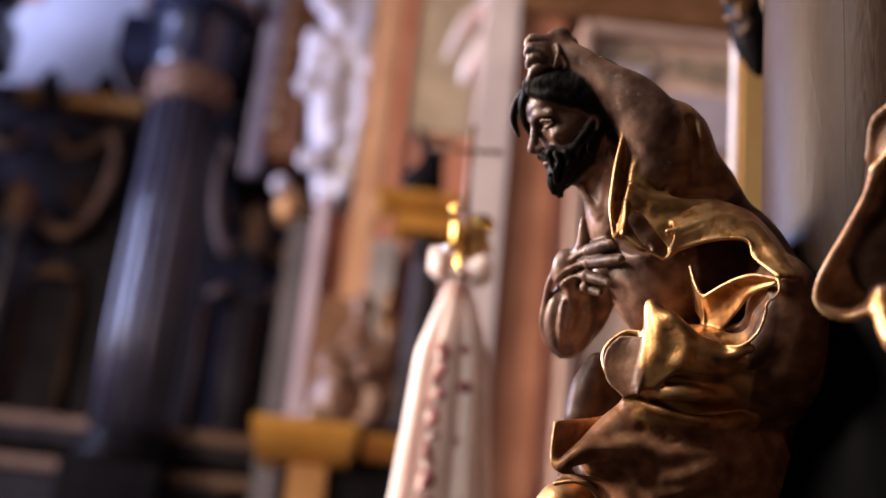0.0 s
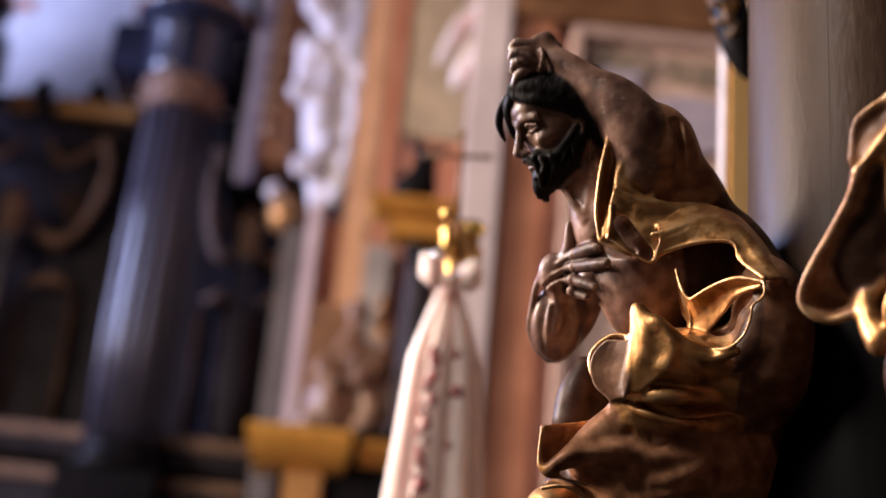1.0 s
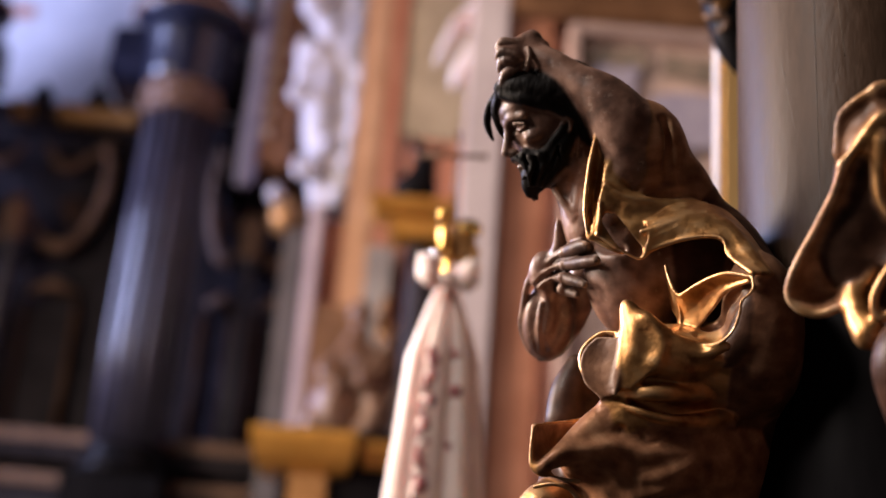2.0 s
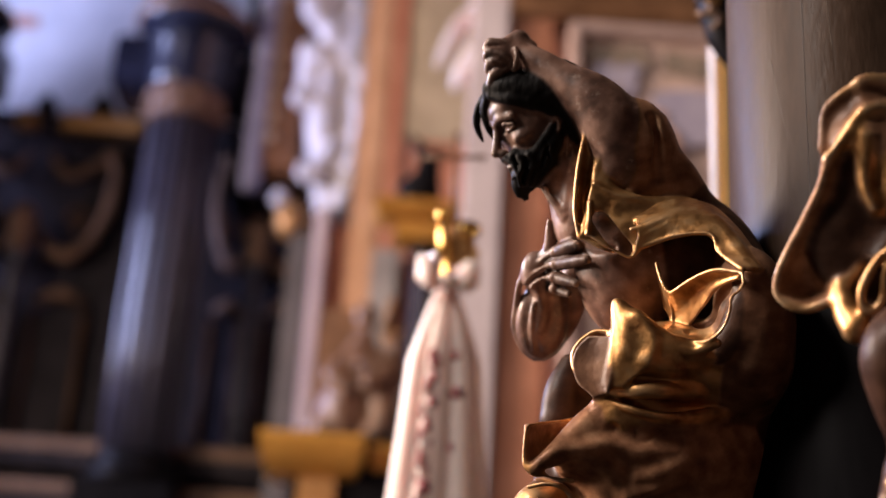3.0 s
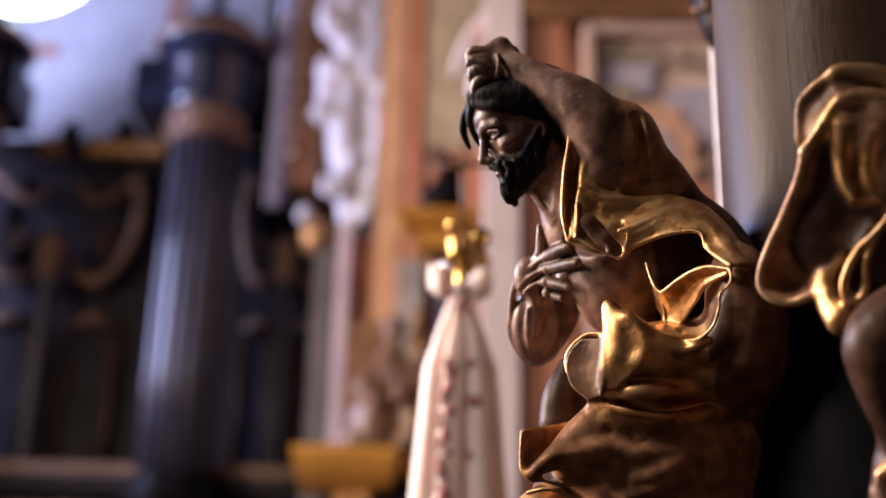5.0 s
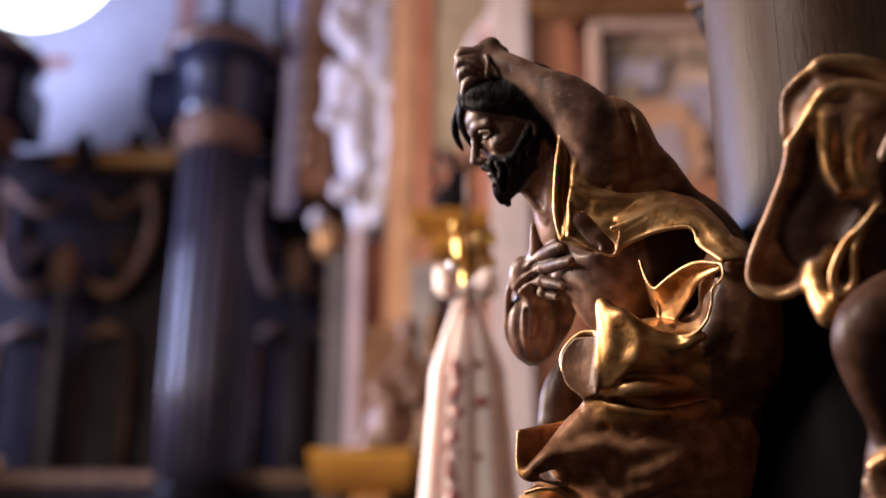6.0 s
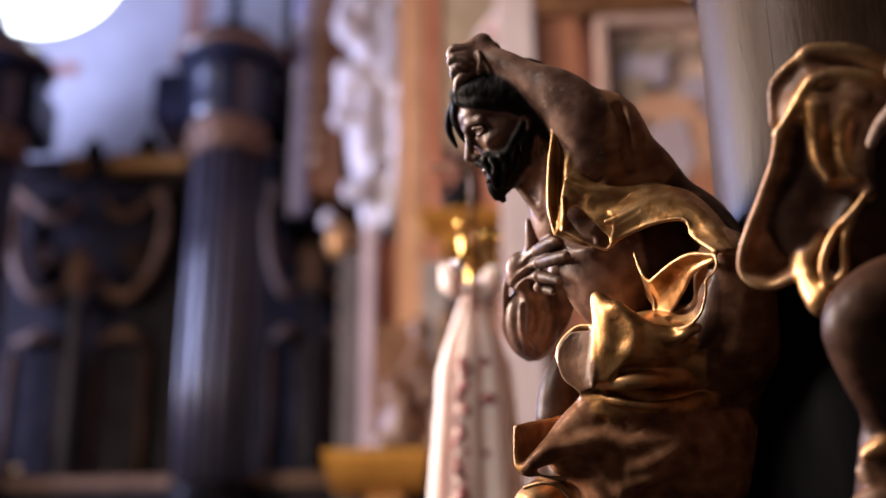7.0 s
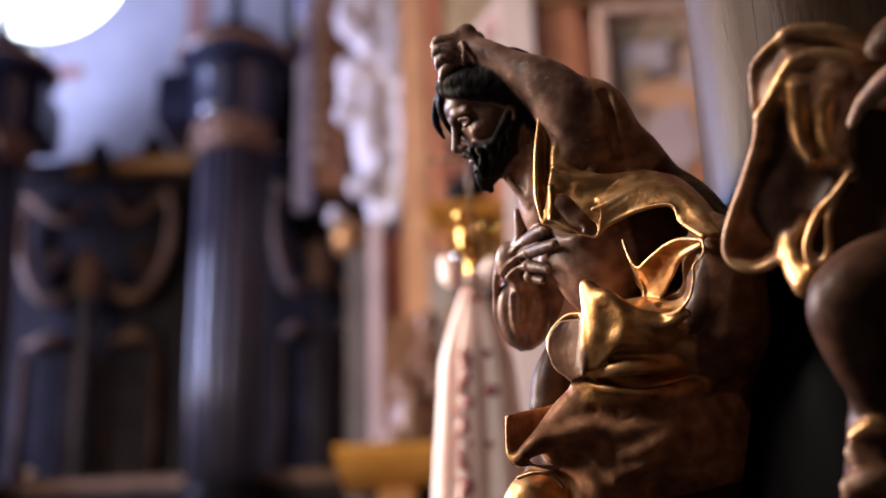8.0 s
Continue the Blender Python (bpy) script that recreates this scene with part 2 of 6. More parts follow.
def box(lo, hi, bevel=0.0):
    bm = bmesh.new()
    bmesh.ops.create_cube(bm, size=1)
    for v in bm.verts:
        v.co = Vector([(a + b) / 2 + c * (b - a) for a, b, c in zip(lo, hi, v.co)])
    if bevel:
        bmesh.ops.bevel(bm, geom=list(bm.edges), offset=bevel, segments=2, affect="EDGES")
    return bm


def lathe(profile, at=(0, 0, 0), sides=32, flutes=0, depth=0.0, flat=1.0):
    """A turned body from (radius, height) pairs; flutes: how many grooves run down it."""
    bm = bmesh.new()
    rings = []
    for r, z in profile:
        ring = []
        for n in range(sides):
            a = 2 * math.pi * n / sides
            s = r - (depth * max(0.0, math.cos(flutes * a)) if flutes else 0)
            ring.append(bm.verts.new((at[0] + s * math.cos(a), at[1] + s * flat * math.sin(a), at[2] + z)))
        rings.append(ring)
    for lo, hi in zip(rings, rings[1:]):
        for n in range(sides):
            bm.faces.new((lo[n], lo[(n + 1) % sides], hi[(n + 1) % sides], hi[n]))
    bm.faces.new(rings[0][::-1])
    bm.faces.new(rings[-1])
    return bm


def moulding(profile, x0, x1, ends=0.0):
    """A straight moulding along x from (y, z) pairs, returned round its ends by the same amount that it projects."""
    bm = bmesh.new()
    front = max(-y for y, _ in profile)
    rows = []
    for y, z in profile:
        out = ends * (-y) / front if front else 0
        rows.append([bm.verts.new((x0 - out, y, z)), bm.verts.new((x1 + out, y, z)), bm.verts.new((x1 + out, 0.0, z)), bm.verts.new((x0 - out, 0.0, z))])
    for a, b in zip(rows, rows[1:]):
        for n in range(4):
            bm.faces.new((a[n], a[(n + 1) % 4], b[(n + 1) % 4], b[n]))
    bm.faces.new(rows[0][::-1])
    bm.faces.new(rows[-1])
    bmesh.ops.recalc_face_normals(bm, faces=list(bm.faces))
    return bm


def swept(points, radii, sides=10):
    """A round bar through points, with its own radius at each."""
    bm = bmesh.new()
    pts = [Vector(p) for p in points]
    rings = []
    for n, p in enumerate(pts):
        way = (pts[min(n + 1, len(pts) - 1)] - pts[max(n - 1, 0)]).normalized()
        side = way.cross(Vector((0.13, 0.97, 0.2))).normalized()
        up = side.cross(way)
        r = radii[min(n, len(radii) - 1)]
        rings.append([bm.verts.new(p + r * (math.cos(a) * side + math.sin(a) * up)) for a in [2 * math.pi * k / sides for k in range(sides)]])
    for a, b in zip(rings, rings[1:]):
        for n in range(sides):
            bm.faces.new((a[n], a[(n + 1) % sides], b[(n + 1) % sides], b[n]))
    bm.faces.new(rings[0][::-1])
    bm.faces.new(rings[-1])
    bmesh.ops.recalc_face_normals(bm, faces=list(bm.faces))
    return bm


def spiral(centre, r0, r1, turns, start, n=26, plane_y=0.0):
    """Points of a scroll in the upright plane."""
    return [(centre[0] + (r0 + (r1 - r0) * k / n) * math.cos(start + turns * 2 * math.pi * k / n), plane_y,
             centre[1] + (r0 + (r1 - r0) * k / n) * math.sin(start + turns * 2 * math.pi * k / n)) for k in range(n + 1)]


# ---- the church ----
def structure(name, bm, material, label, category="wall", parent=None, smooth=False):
    return tagged(part(name, bm, material, parent, label, smooth), label, category, kind="structure")


def wall_with_opening(name, lo, hi, hole_lo, hole_hi, along, material, label):
    """A thick wall with one rectangular opening, as four blocks in one mesh."""
    bm = bmesh.new()
    other = 1 - along
    pieces = []
    a, b = list(lo), list(hi)
    b[along] = hole_lo[0]
    pieces.append((tuple(a), tuple(b)))
    a, b = list(lo), list(hi)
    a[along] = hole_hi[0]
    pieces.append((tuple(a), tuple(b)))
    a, b = list(lo), list(hi)
    a[along], b[along], b[2] = hole_lo[0], hole_hi[0], hole_lo[1]
    pieces.append((tuple(a), tuple(b)))
    a, b = list(lo), list(hi)
    a[along], b[along], a[2] = hole_lo[0], hole_hi[0], hole_hi[1]
    pieces.append((tuple(a), tuple(b)))
    for a, b in pieces:
        piece = box(a, b)
        me = bpy.data.meshes.new("piece")
        piece.to_mesh(me)
        piece.free()
        bm.from_mesh(me)
        bpy.data.meshes.remove(me)
    return structure(name, bm, material, label)


structure("floor", box((-6, -7, -0.2), (3.4, 9.3, 0)), FLOOR, "worn grey stone church floor", "floor")
structure("ceiling", box((-6, -7, 10.5), (3.4, 9.3, 10.8)), PALE_WALL, "pale limewashed church ceiling", "ceiling")
structure("wall_east", box((3.4, -7, 0), (3.8, 9.3, 10.5)), PALE_WALL, "pale limewashed nave wall")
structure("wall_south", box((-6, -7.4, 0), (3.4, -7, 10.5)), PALE_WALL, "pale limewashed end wall of the nave")
# openings assumed for the added lamps, out of view
wall_with_opening("wall_west_nave", (-6.4, -7, 0), (-6, 1.2, 10.5), (-1.5, 5.5), (0.1, 8.5), 1, PALE_WALL, "unseen limewashed wall with a tall opening for added light")
wall_with_opening("wall_west_aisle", (-6.4, 1.2, 0), (-6, 5.4, 10.5), (2.6, 3.1), (4.4, 6.1), 1, PALE_WALL, "unseen limewashed wall with a tall opening for added light")
wall_with_opening("wall_west_choir", (-6.4, 5.4, 0), (-6, 9.3, 10.5), (6.25, 4.4), (7.75, 7.0), 1, PALE_WALL, "unseen limewashed choir wall with an opening for added light")


def wall_with_round_window(y, centre, rx, rz):
    """The end wall: a ring of blocks round an oval opening, with a deep reveal."""
    bm = bmesh.new()
    n = 48
    x0, x1, z0, z1 = -6.0, 3.4, 0.0, 10.5
    for depth in (0.0, 0.5):
        rim, edge = [], []
        for k in range(n):
            a = 2 * math.pi * (k + 0.5) / n
            c, s = math.cos(a), math.sin(a)
            rim.append(bm.verts.new((centre[0] + rx * c, y + depth, centre[1] + rz * s)))
            reach = min((x1 - centre[0]) / c if c > 0 else (x0 - centre[0]) / c, (z1 - centre[1]) / s if s > 0 else (z0 - centre[1]) / s)
            edge.append(bm.verts.new((centre[0] + reach * c, y + depth, centre[1] + reach * s)))
        for k in range(n):
            bm.faces.new((rim[k], rim[(k + 1) % n], edge[(k + 1) % n], edge[k]))
        if depth == 0.0:
            first = rim
        else:
            for k in range(n):
                bm.faces.new((first[k], rim[k], rim[(k + 1) % n], first[(k + 1) % n]))
    bmesh.ops.recalc_face_normals(bm, faces=list(bm.faces))
    return structure("wall_north", bm, PLASTER, "blue-grey painted plaster choir wall with an oval window")


WIN = (-3.25, 7.97)
wall_with_round_window(9.3, WIN, 0.575, 0.54)
oval = bmesh.new()
bmesh.ops.create_circle(oval, cap_ends=True, segments=48, radius=0.75, matrix=Matrix.Translation((WIN[0], 9.78, WIN[1])) @ Matrix.Rotation(math.pi / 2, 4, "X"))
structure("backdrop", oval, SKY_GLOW, "bright white sky behind the oval window", "sky")
window = base("window_1", (0, 0, 0), "oval church window with thin dark glazing bars", "window", kind="structure")
part("window_frame", swept([(WIN[0] + 0.565 * math.cos(a), 9.55, WIN[1] + 0.53 * math.sin(a)) for a in [2 * math.pi * k / 40 for k in range(41)]], [0.018], 8), BLACK_WOOD, window)
# faded painted ornament beside the window
for x, z, w, h in ((-2.09, 7.75, 0.075, 0.9), (-3.10, 7.12, 0.16, 0.12)):
    structure("painted_ornament", box((x - w, 9.292, z - h / 2), (x + w, 9.3, z + h / 2), 0.003), PINK, "faded pink painted ornament on plaster", "ornament")

# the pier of the choir arch, faced with stucco marble
structure("pier", box((0.22, 5.5, 0), (3.4, 6.1, 10.5)), PINK, "pink stucco marble pier of the arch", "pier")
structure("pier_strip_lilac", box((0.17, 5.40, 0), (0.335, 5.5, 10.5), 0.012), LILAC, "lilac-white stucco strip of the pier", "trim")
structure("pier_strip_brown", box((0.337, 5.44, 0), (0.53, 5.5, 10.5), 0.01), BROWN_MARBLE, "brown-red stucco marble strip", "trim")

# framed wall painting on the pier and the cornice above it
PANEL_Y = 5.30
painting = base("wall_painting", (0.93, PANEL_Y, 3.9), "large faded fresco in a pale stucco frame", "painting")
part("field", box((-0.29, 0.10, -1.0), (1.1, 0.2, 1.02)), FRESCO, painting)
part("frame_side", box((-0.335, 0.04, -1.0), (-0.29, 0.2, 1.07), 0.008), FRAME_STUCCO, painting, "pale stucco moulding")
part("frame_top", box((-0.288, 0.04, 1.02), (1.1, 0.2, 1.07), 0.008), FRAME_STUCCO, painting, "pale stucco moulding")
rng = random.Random(4)


def patch(x0, x1, z0, z1, y, wobble=0.03, n=18):
    """A brushed area of a painting, with a ragged outline."""
    bm = bmesh.new()
    ring = []
    cx, cz = (x0 + x1) / 2, (z0 + z1) / 2
    for k in range(n):
        a = 2 * math.pi * k / n
        c, s = math.cos(a), math.sin(a)
        q = max(abs(c), abs(s)) ** 0.6
        ring.append(((cx + (x1 - x0) / 2 * c / q + rng.uniform(-wobble, wobble)), (cz + (z1 - z0) / 2 * s / q + rng.uniform(-wobble, wobble))))
    front = [bm.verts.new((x, y, z)) for x, z in ring]
    back = [bm.verts.new((x, y + 0.004, z)) for x, z in ring]
    bm.faces.new(front[::-1])
    for k in range(n):
        bm.faces.new((front[k], front[(k + 1) % n], back[(k + 1) % n], back[k]))
    bmesh.ops.recalc_face_normals(bm, faces=list(bm.faces))
    return bm


for name, x0, x1, z0, z1, paint, label in (
        ("painted_foliage", -0.27, 0.02, 0.86, 0.99, FRESCO_DARK, "dark painted foliage"), ("painted_foliage", 0.06, 0.40, 0.84, 0.97, FRESCO_DARK, "dark painted foliage"),
        ("painted_cloud", -0.24, -0.03, 0.74, 0.87, FRESCO_BLUE, "bluish painted cloud"), ("painted_cloud", 0.02, 0.36, 0.52, 0.78, FRESCO_BLUE, "bluish painted cloud"),
        ("painted_shade", -0.26, -0.12, 0.60, 0.77, FRESCO_DARK, "dark painted shade"), ("painted_arch", -0.19, 0.06, 0.56, 0.68, FRESCO_ORANGE, "orange painted arch"),
        ("painted_arch", 0.0, 0.12, 0.30, 0.60, FRESCO_ORANGE, "orange painted arch"), ("painted_figure", -0.15, 0.03, 0.28, 0.56, SHADED_MAUVE, "mauve painted drapery"),
        ("painted_robe", -0.02, 0.20, -0.10, 0.30, BROWN_MARBLE, "reddish painted robe"), ("painted_shade", -0.26, -0.10, -0.2, 0.30, OLIVE, "olive painted shade"), ("painted_robe", 0.2, 0.5, -0.4, 0.3, PINK, "pink painted robe")):
    part(name, patch(x0, x1, z0, z1, 0.094 - 0.004 * len(painting.children), 0.022), paint, painting, label)

cornice = base("cornice", (0, 5.44, 5.02), "brown and gold cornice over the wall painting", "cornice", kind="structure")
part("moulding", moulding([(-0.02, 0.0), (-0.05, 0.02), (-0.05, 0.06), (-0.12, 0.14), (-0.12, 0.24), (-0.18, 0.34), (-0.18, 0.6)], 0.34, 3.3), BROWN_WOOD, cornice)
for k in range(26):
    x = 0.62 + 0.075 * k
    leaf = bmesh.new()
    bmesh.ops.create_icosphere(leaf, subdivisions=1, radius=0.026, matrix=Matrix.Translation((x, -0.125, 0.19)) @ Matrix.Diagonal((1, 0.5, 1.3, 1)))
    part("gilt_leaf", leaf, OLD_GILT, cornice, "", True)


# ---- side altar of the choir: pedestal, black column, gilded entablature ----
CHOIR_Y = 7.2
structure("wall_choir_side", box((-0.38, CHOIR_Y, 0), (0.60, CHOIR_Y + 0.5, 10.5)), PINK, "pink stucco marble wall behind the side altar")
structure("wall_choir_low", box((-0.58, CHOIR_Y + 0.01, 0), (-0.38, CHOIR_Y + 0.5, 4.75)), BROWN_MARBLE, "low brown-red stucco marble wall")
structure("choir_strip_lilac", box((-0.575, CHOIR_Y - 0.08, 0), (-0.50, CHOIR_Y + 0.008, 4.80), 0.012), SHADED_MAUVE, "mauve-white stucco corner strip, toned down for shade", "trim")
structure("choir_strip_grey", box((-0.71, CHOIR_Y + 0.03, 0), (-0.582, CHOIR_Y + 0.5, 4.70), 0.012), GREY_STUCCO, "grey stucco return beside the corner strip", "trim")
structure("choir_strip_ochre", box((-0.385, CHOIR_Y - 0.05, 0), (-0.24, CHOIR_Y, 10.5), 0.01), OCHRE, "ochre stucco marble strip", "trim")
structure("choir_strip_red", box((-0.235, CHOIR_Y - 0.04, 0), (-0.15, CHOIR_Y, 10.5), 0.01), BROWN_PINK, "salmon stucco marble strip", "trim")
structure("choir_panel", box((-0.13, CHOIR_Y - 0.03, 5.28), (0.222, CHOIR_Y, 8.5), 0.01), OLIVE, "olive-grey painted wall panel", "panel")
structure("choir_strip_orange", box((-0.08, CHOIR_Y - 0.04, 4.4), (0.36, CHOIR_Y, 5.26), 0.01), BROWN_PINK, "salmon stucco marble field", "panel")

structure("niche_panel", box((-0.495, CHOIR_Y - 0.12, 3.36), (-0.13, CHOIR_Y - 0.055, 4.22), 0.012), BROWN_WOOD, "brown carved wooden panel behind the figure group", "panel")
pedestal = base("altar_pedestal", (-0.42, 6.85, 0), "black altar pedestal with a broad gilded ledge", "pedestal")
part("body", box((-0.12, -0.16, 0), (0.60, 0.35, 3.34), 0.01), BLACK_WOOD, pedestal)
part("pilaster", box((-0.07, -0.20, 0.0), (0.11, -0.162, 3.22), 0.01), OLD_GILT, pedestal, "gilded carved pilaster")
part("ledge", moulding([(-0.20, 3.22), (-0.24, 3.24), (-0.30, 3.29), (-0.33, 3.34), (-0.34, 3.35), (-0.34, 3.395)], -0.16, 0.13, 0.10), GOLD, pedestal, "gilded ledge")
part("ledge_step", moulding([(-0.10, 3.22), (-0.12, 3.24), (-0.18, 3.29), (-0.20, 3.34), (-0.22, 3.35), (-0.22, 3.39)], 0.28, 0.62, 0.02), GOLD, pedestal, "gilded ledge")
part("plinth", box((-0.10, -0.24, 3.396), (0.55, 0.2, 3.435), 0.01), BLACK_WOOD, pedestal)

structure("choir_pilaster", box((-0.25, CHOIR_Y - 0.13, 3.4), (-0.105, CHOIR_Y - 0.045, 4.57), 0.012), GREY_PILASTER, "grey marble pilaster beside the altar column", "pilaster")

column = base("altar_column", (0.05, 6.72, 3.436), "black altar column with a gilded capital", "column")
part("shaft", lathe([(0.10, 0.0), (0.10, 0.04), (0.075, 0.07), (0.083, 0.1), (0.080, 0.85), (0.074, 0.90)], sides=28), RETABLE_BLACK, column, "", True)
part("capital", lathe([(0.08, 0.89), (0.095, 0.92), (0.09, 0.96), (0.13, 1.02), (0.14, 1.04)], sides=28), BLACK_WOOD, column, "black turned capital", True)
part("architrave", moulding([(-0.09, 0.98), (-0.14, 1.00), (-0.16, 1.05), (-0.16, 1.07)], -0.12, 0.16, 0.06), GOLD, column, "gilded architrave")
part("frieze", box((-0.14, -0.10, 1.072), (0.17, 0.0, 1.098), 0.004), OLIVE, column, "dull olive frieze")
part("cornice", moulding([(-0.12, 1.10), (-0.17, 1.115), (-0.21, 1.15), (-0.22, 1.174)], -0.17, 0.16, 0.12), GOLD, column, "gilded cornice")


# ---- carving: bodies blended out of rounded strokes ----
def smooth_line(points, step):
    """A soft curve through points that also carry a radius."""
    p = np.array(points, float)
    if len(p) == 1:
        return p
    q = np.vstack([2 * p[0] - p[1], p, 2 * p[-1] - p[-2]])
    out = []
    for a, b, c, d in zip(q, q[1:], q[2:], q[3:]):
        n = max(2, int(np.linalg.norm((c - b)[:3]) / step))
        t = np.linspace(0, 1, n, endpoint=False)[:, None]
        out.append(0.5 * (2 * b + (c - a) * t + (2 * a - 5 * b + 4 * c - d) * t * t + (3 * b - a - 3 * c + d) * t ** 3))
    return np.vstack(out + [p[-1:]])


class Block:
    """A block of wood from which a figure is carved, in centimetres: x across, y up, z to the front."""

    def __init__(self, lo, hi, h):
        self.lo, self.h = np.array(lo, float), h
        n = np.ceil((np.array(hi, float) - self.lo) / h).astype(int) + 1
        self.axes = [(self.lo[i] + h * np.arange(n[i])).astype(np.float32) for i in range(3)]
        self.d = np.full(n, 9.0, np.float32)
        self.paint = np.zeros(n, np.int8)
        self.within()

    def within(self, rows=((1, 0, 0, 0), (0, 1, 0, 0), (0, 0, 1, 0))):
        """The axes in which the next strokes are given."""
        m = np.array(rows, float)
        self.turned, self.moved = m[:, :3], m[:, 3]
        self.size = abs(np.linalg.det(self.turned)) ** (1 / 3)

    def _laid(self, points):
        p = np.array(points, float)
        out = p * self.size
        out[:, :3] = p[:, :3] @ self.turned.T + self.moved
        return out

    def _span(self, lo, hi):
        a = np.clip(np.floor((np.array(lo) - self.lo) / self.h).astype(int), 0, np.array(self.d.shape) - 1)
        b = np.clip(np.ceil((np.array(hi) - self.lo) / self.h).astype(int) + 1, 1, self.d.shape)
        return tuple(slice(i, max(j, i + 1)) for i, j in zip(a, b))

    def _near(self, ends, margin):
        """The distance to a set of tapered strokes, over the part of the block that they touch."""
        e = np.array([[*a, *b] for a, b in ends])
        r = np.maximum(e[:, 3], e[:, 7])[:, None] + margin
        where = self._span((np.minimum(e[:, :3], e[:, 4:7]) - r).min(0), (np.maximum(e[:, :3], e[:, 4:7]) + r).max(0))
        near = np.full([s.stop - s.start for s in where], 9.0, np.float32)
        for row, rr in zip(e, r[:, 0]):
            a, b = row[:3], row[4:7]
            span = self._span(np.minimum(a, b) - rr, np.maximum(a, b) + rr)
            inner = tuple(slice(max(s.start - w.start, 0), max(s.stop - w.start, 0)) for s, w in zip(span, where))
            x, y, z = (self.axes[i][span[i]] - a[i] for i in range(3))
            x, y, z = x[:, None, None], y[None, :, None], z[None, None, :]
            ab = b - a
            t = np.clip((x * ab[0] + y * ab[1] + z * ab[2]) / max(float(ab @ ab), 1e-9), 0, 1)
            away = np.sqrt((x - t * ab[0]) ** 2 + (y - t * ab[1]) ** 2 + (z - t * ab[2]) ** 2) - (row[3] + t * (row[7] - row[3]))
            np.minimum(near[inner], away, out=near[inner])
        return where, near

    def _join(self, where, near, soft, paint):
        d = self.d[where]
        if paint is not None:
            self.paint[where][near < d] = paint
        h = np.maximum(soft - np.abs(d - near), 0) / soft
        self.d[where] = np.minimum(d, near) - h * h * soft / 4

    def tube(self, paint, soft, *points):
        line = smooth_line(self._laid(points), 0.3)
        ends = list(zip(line, line[1:])) if len(line) > 1 else [(line[0], line[0])]
        self._join(*self._near(ends, soft + 3 * self.h), soft, paint)

    def sheet(self, paint, soft, thick, one, two, bulge=(0, 0, 0)):
        """A fold of cloth between two edges."""
        a, b = smooth_line([(*p, thick) for p in one], 0.5), smooth_line([(*p, thick) for p in two], 0.5)
        n = int(max(np.linalg.norm(np.diff(a[:, :3], axis=0), axis=1).sum(), np.linalg.norm(np.diff(b[:, :3], axis=0), axis=1).sum()) / (thick * 0.45)) + 2
        pick = lambda q: np.stack([np.interp(np.linspace(0, 1, n), np.linspace(0, 1, len(q)), q[:, i]) for i in range(4)], 1)  # noqa: E731
        a, b = pick(a), pick(b)
        m = (a + b) / 2 + np.array([*bulge, 0])
        ends = []
        for p, q, c in zip(a, b, m):
            line = smooth_line([p, c, q], 0.6)
            ends += list(zip(line, line[1:]))
        self._join(*self._near(ends, soft + 3 * self.h), soft, paint)

    def blob(self, paint, soft, centre, size, turn=(0, 0, 0)):
        """An egg-shaped mass."""
        c, s = self._laid([centre])[0], np.array(size, float) * self.size
        m = np.array(Euler([radians(a) for a in turn]).to_matrix().transposed()) @ (self.turned / self.size).T
        far = s.max() + soft + 3 * self.h
        where = self._span(c - far, c + far)
        g = np.meshgrid(*(self.axes[i][where[i]] - np.float32(c[i]) for i in range(3)), indexing="ij")
        q = [sum(np.float32(m[i, j]) * g[j] for j in range(3)) / np.float32(s[i]) for i in range(3)]
        k = np.sqrt(q[0] ** 2 + q[1] ** 2 + q[2] ** 2)
        k2 = np.sqrt(sum((q[i] / np.float32(s[i])) ** 2 for i in range(3)))
        near = (k * (k - 1) / np.maximum(k2, 1e-6)).astype(np.float32)
        self._join(where, near, soft, paint)

    def hollow(self, soft, *points, paint=None):
        """Cuts a rounded groove."""
        line = smooth_line(self._laid(points), 0.3)
        ends = list(zip(line, line[1:])) if len(line) > 1 else [(line[0], line[0])]
        where, near = self._near(ends, soft + 3 * self.h)
        d, near = self.d[where], -near
        if paint is not None:
            self.paint[where][near > d - 0.3] = paint
        h = np.maximum(soft - np.abs(d - near), 0) / soft
        self.d[where] = np.maximum(d, near) + h * h * soft / 4

    def score(self, soft, r, *points, paint=None):
        """Cuts a shallow line into the front of the carving."""
        line = []
        for x, y in points:
            i, j = (int(round((v - self.lo[n]) / self.h)) for n, v in ((0, x), (1, y)))
            solid = np.flatnonzero(self.d[min(max(i, 0), self.d.shape[0] - 1), min(max(j, 0), self.d.shape[1] - 1)] < 0)
            line.append((x, y, (self.axes[2][solid[-1]] if len(solid) else self.axes[2][0]) + 0.45 * r, r))
        self.hollow(soft, *line, paint=paint)

    def mesh(self, name, at_matrix, colours):
        """The carved skin as one mesh."""
        d = self.d
        inside = d < 0
        n = np.array(d.shape)
        cells = n - 1
        corners = [(i, j, k) for i in (0, 1) for j in (0, 1) for k in (0, 1)]
        total = np.zeros(cells, np.int8)
        for i, j, k in corners:
            total += inside[i:i + cells[0], j:j + cells[1], k:k + cells[2]]
        live = np.argwhere((total > 0) & (total < 8))
        place, count = np.zeros((len(live), 3)), np.zeros(len(live))
        for a in corners:
            for axis in range(3):
                if a[axis]:
                    continue
                b = list(a)
                b[axis] = 1
                da = d[tuple((live + a).T)]
                db = d[tuple((live + b).T)]
                cross = (da < 0) != (db < 0)
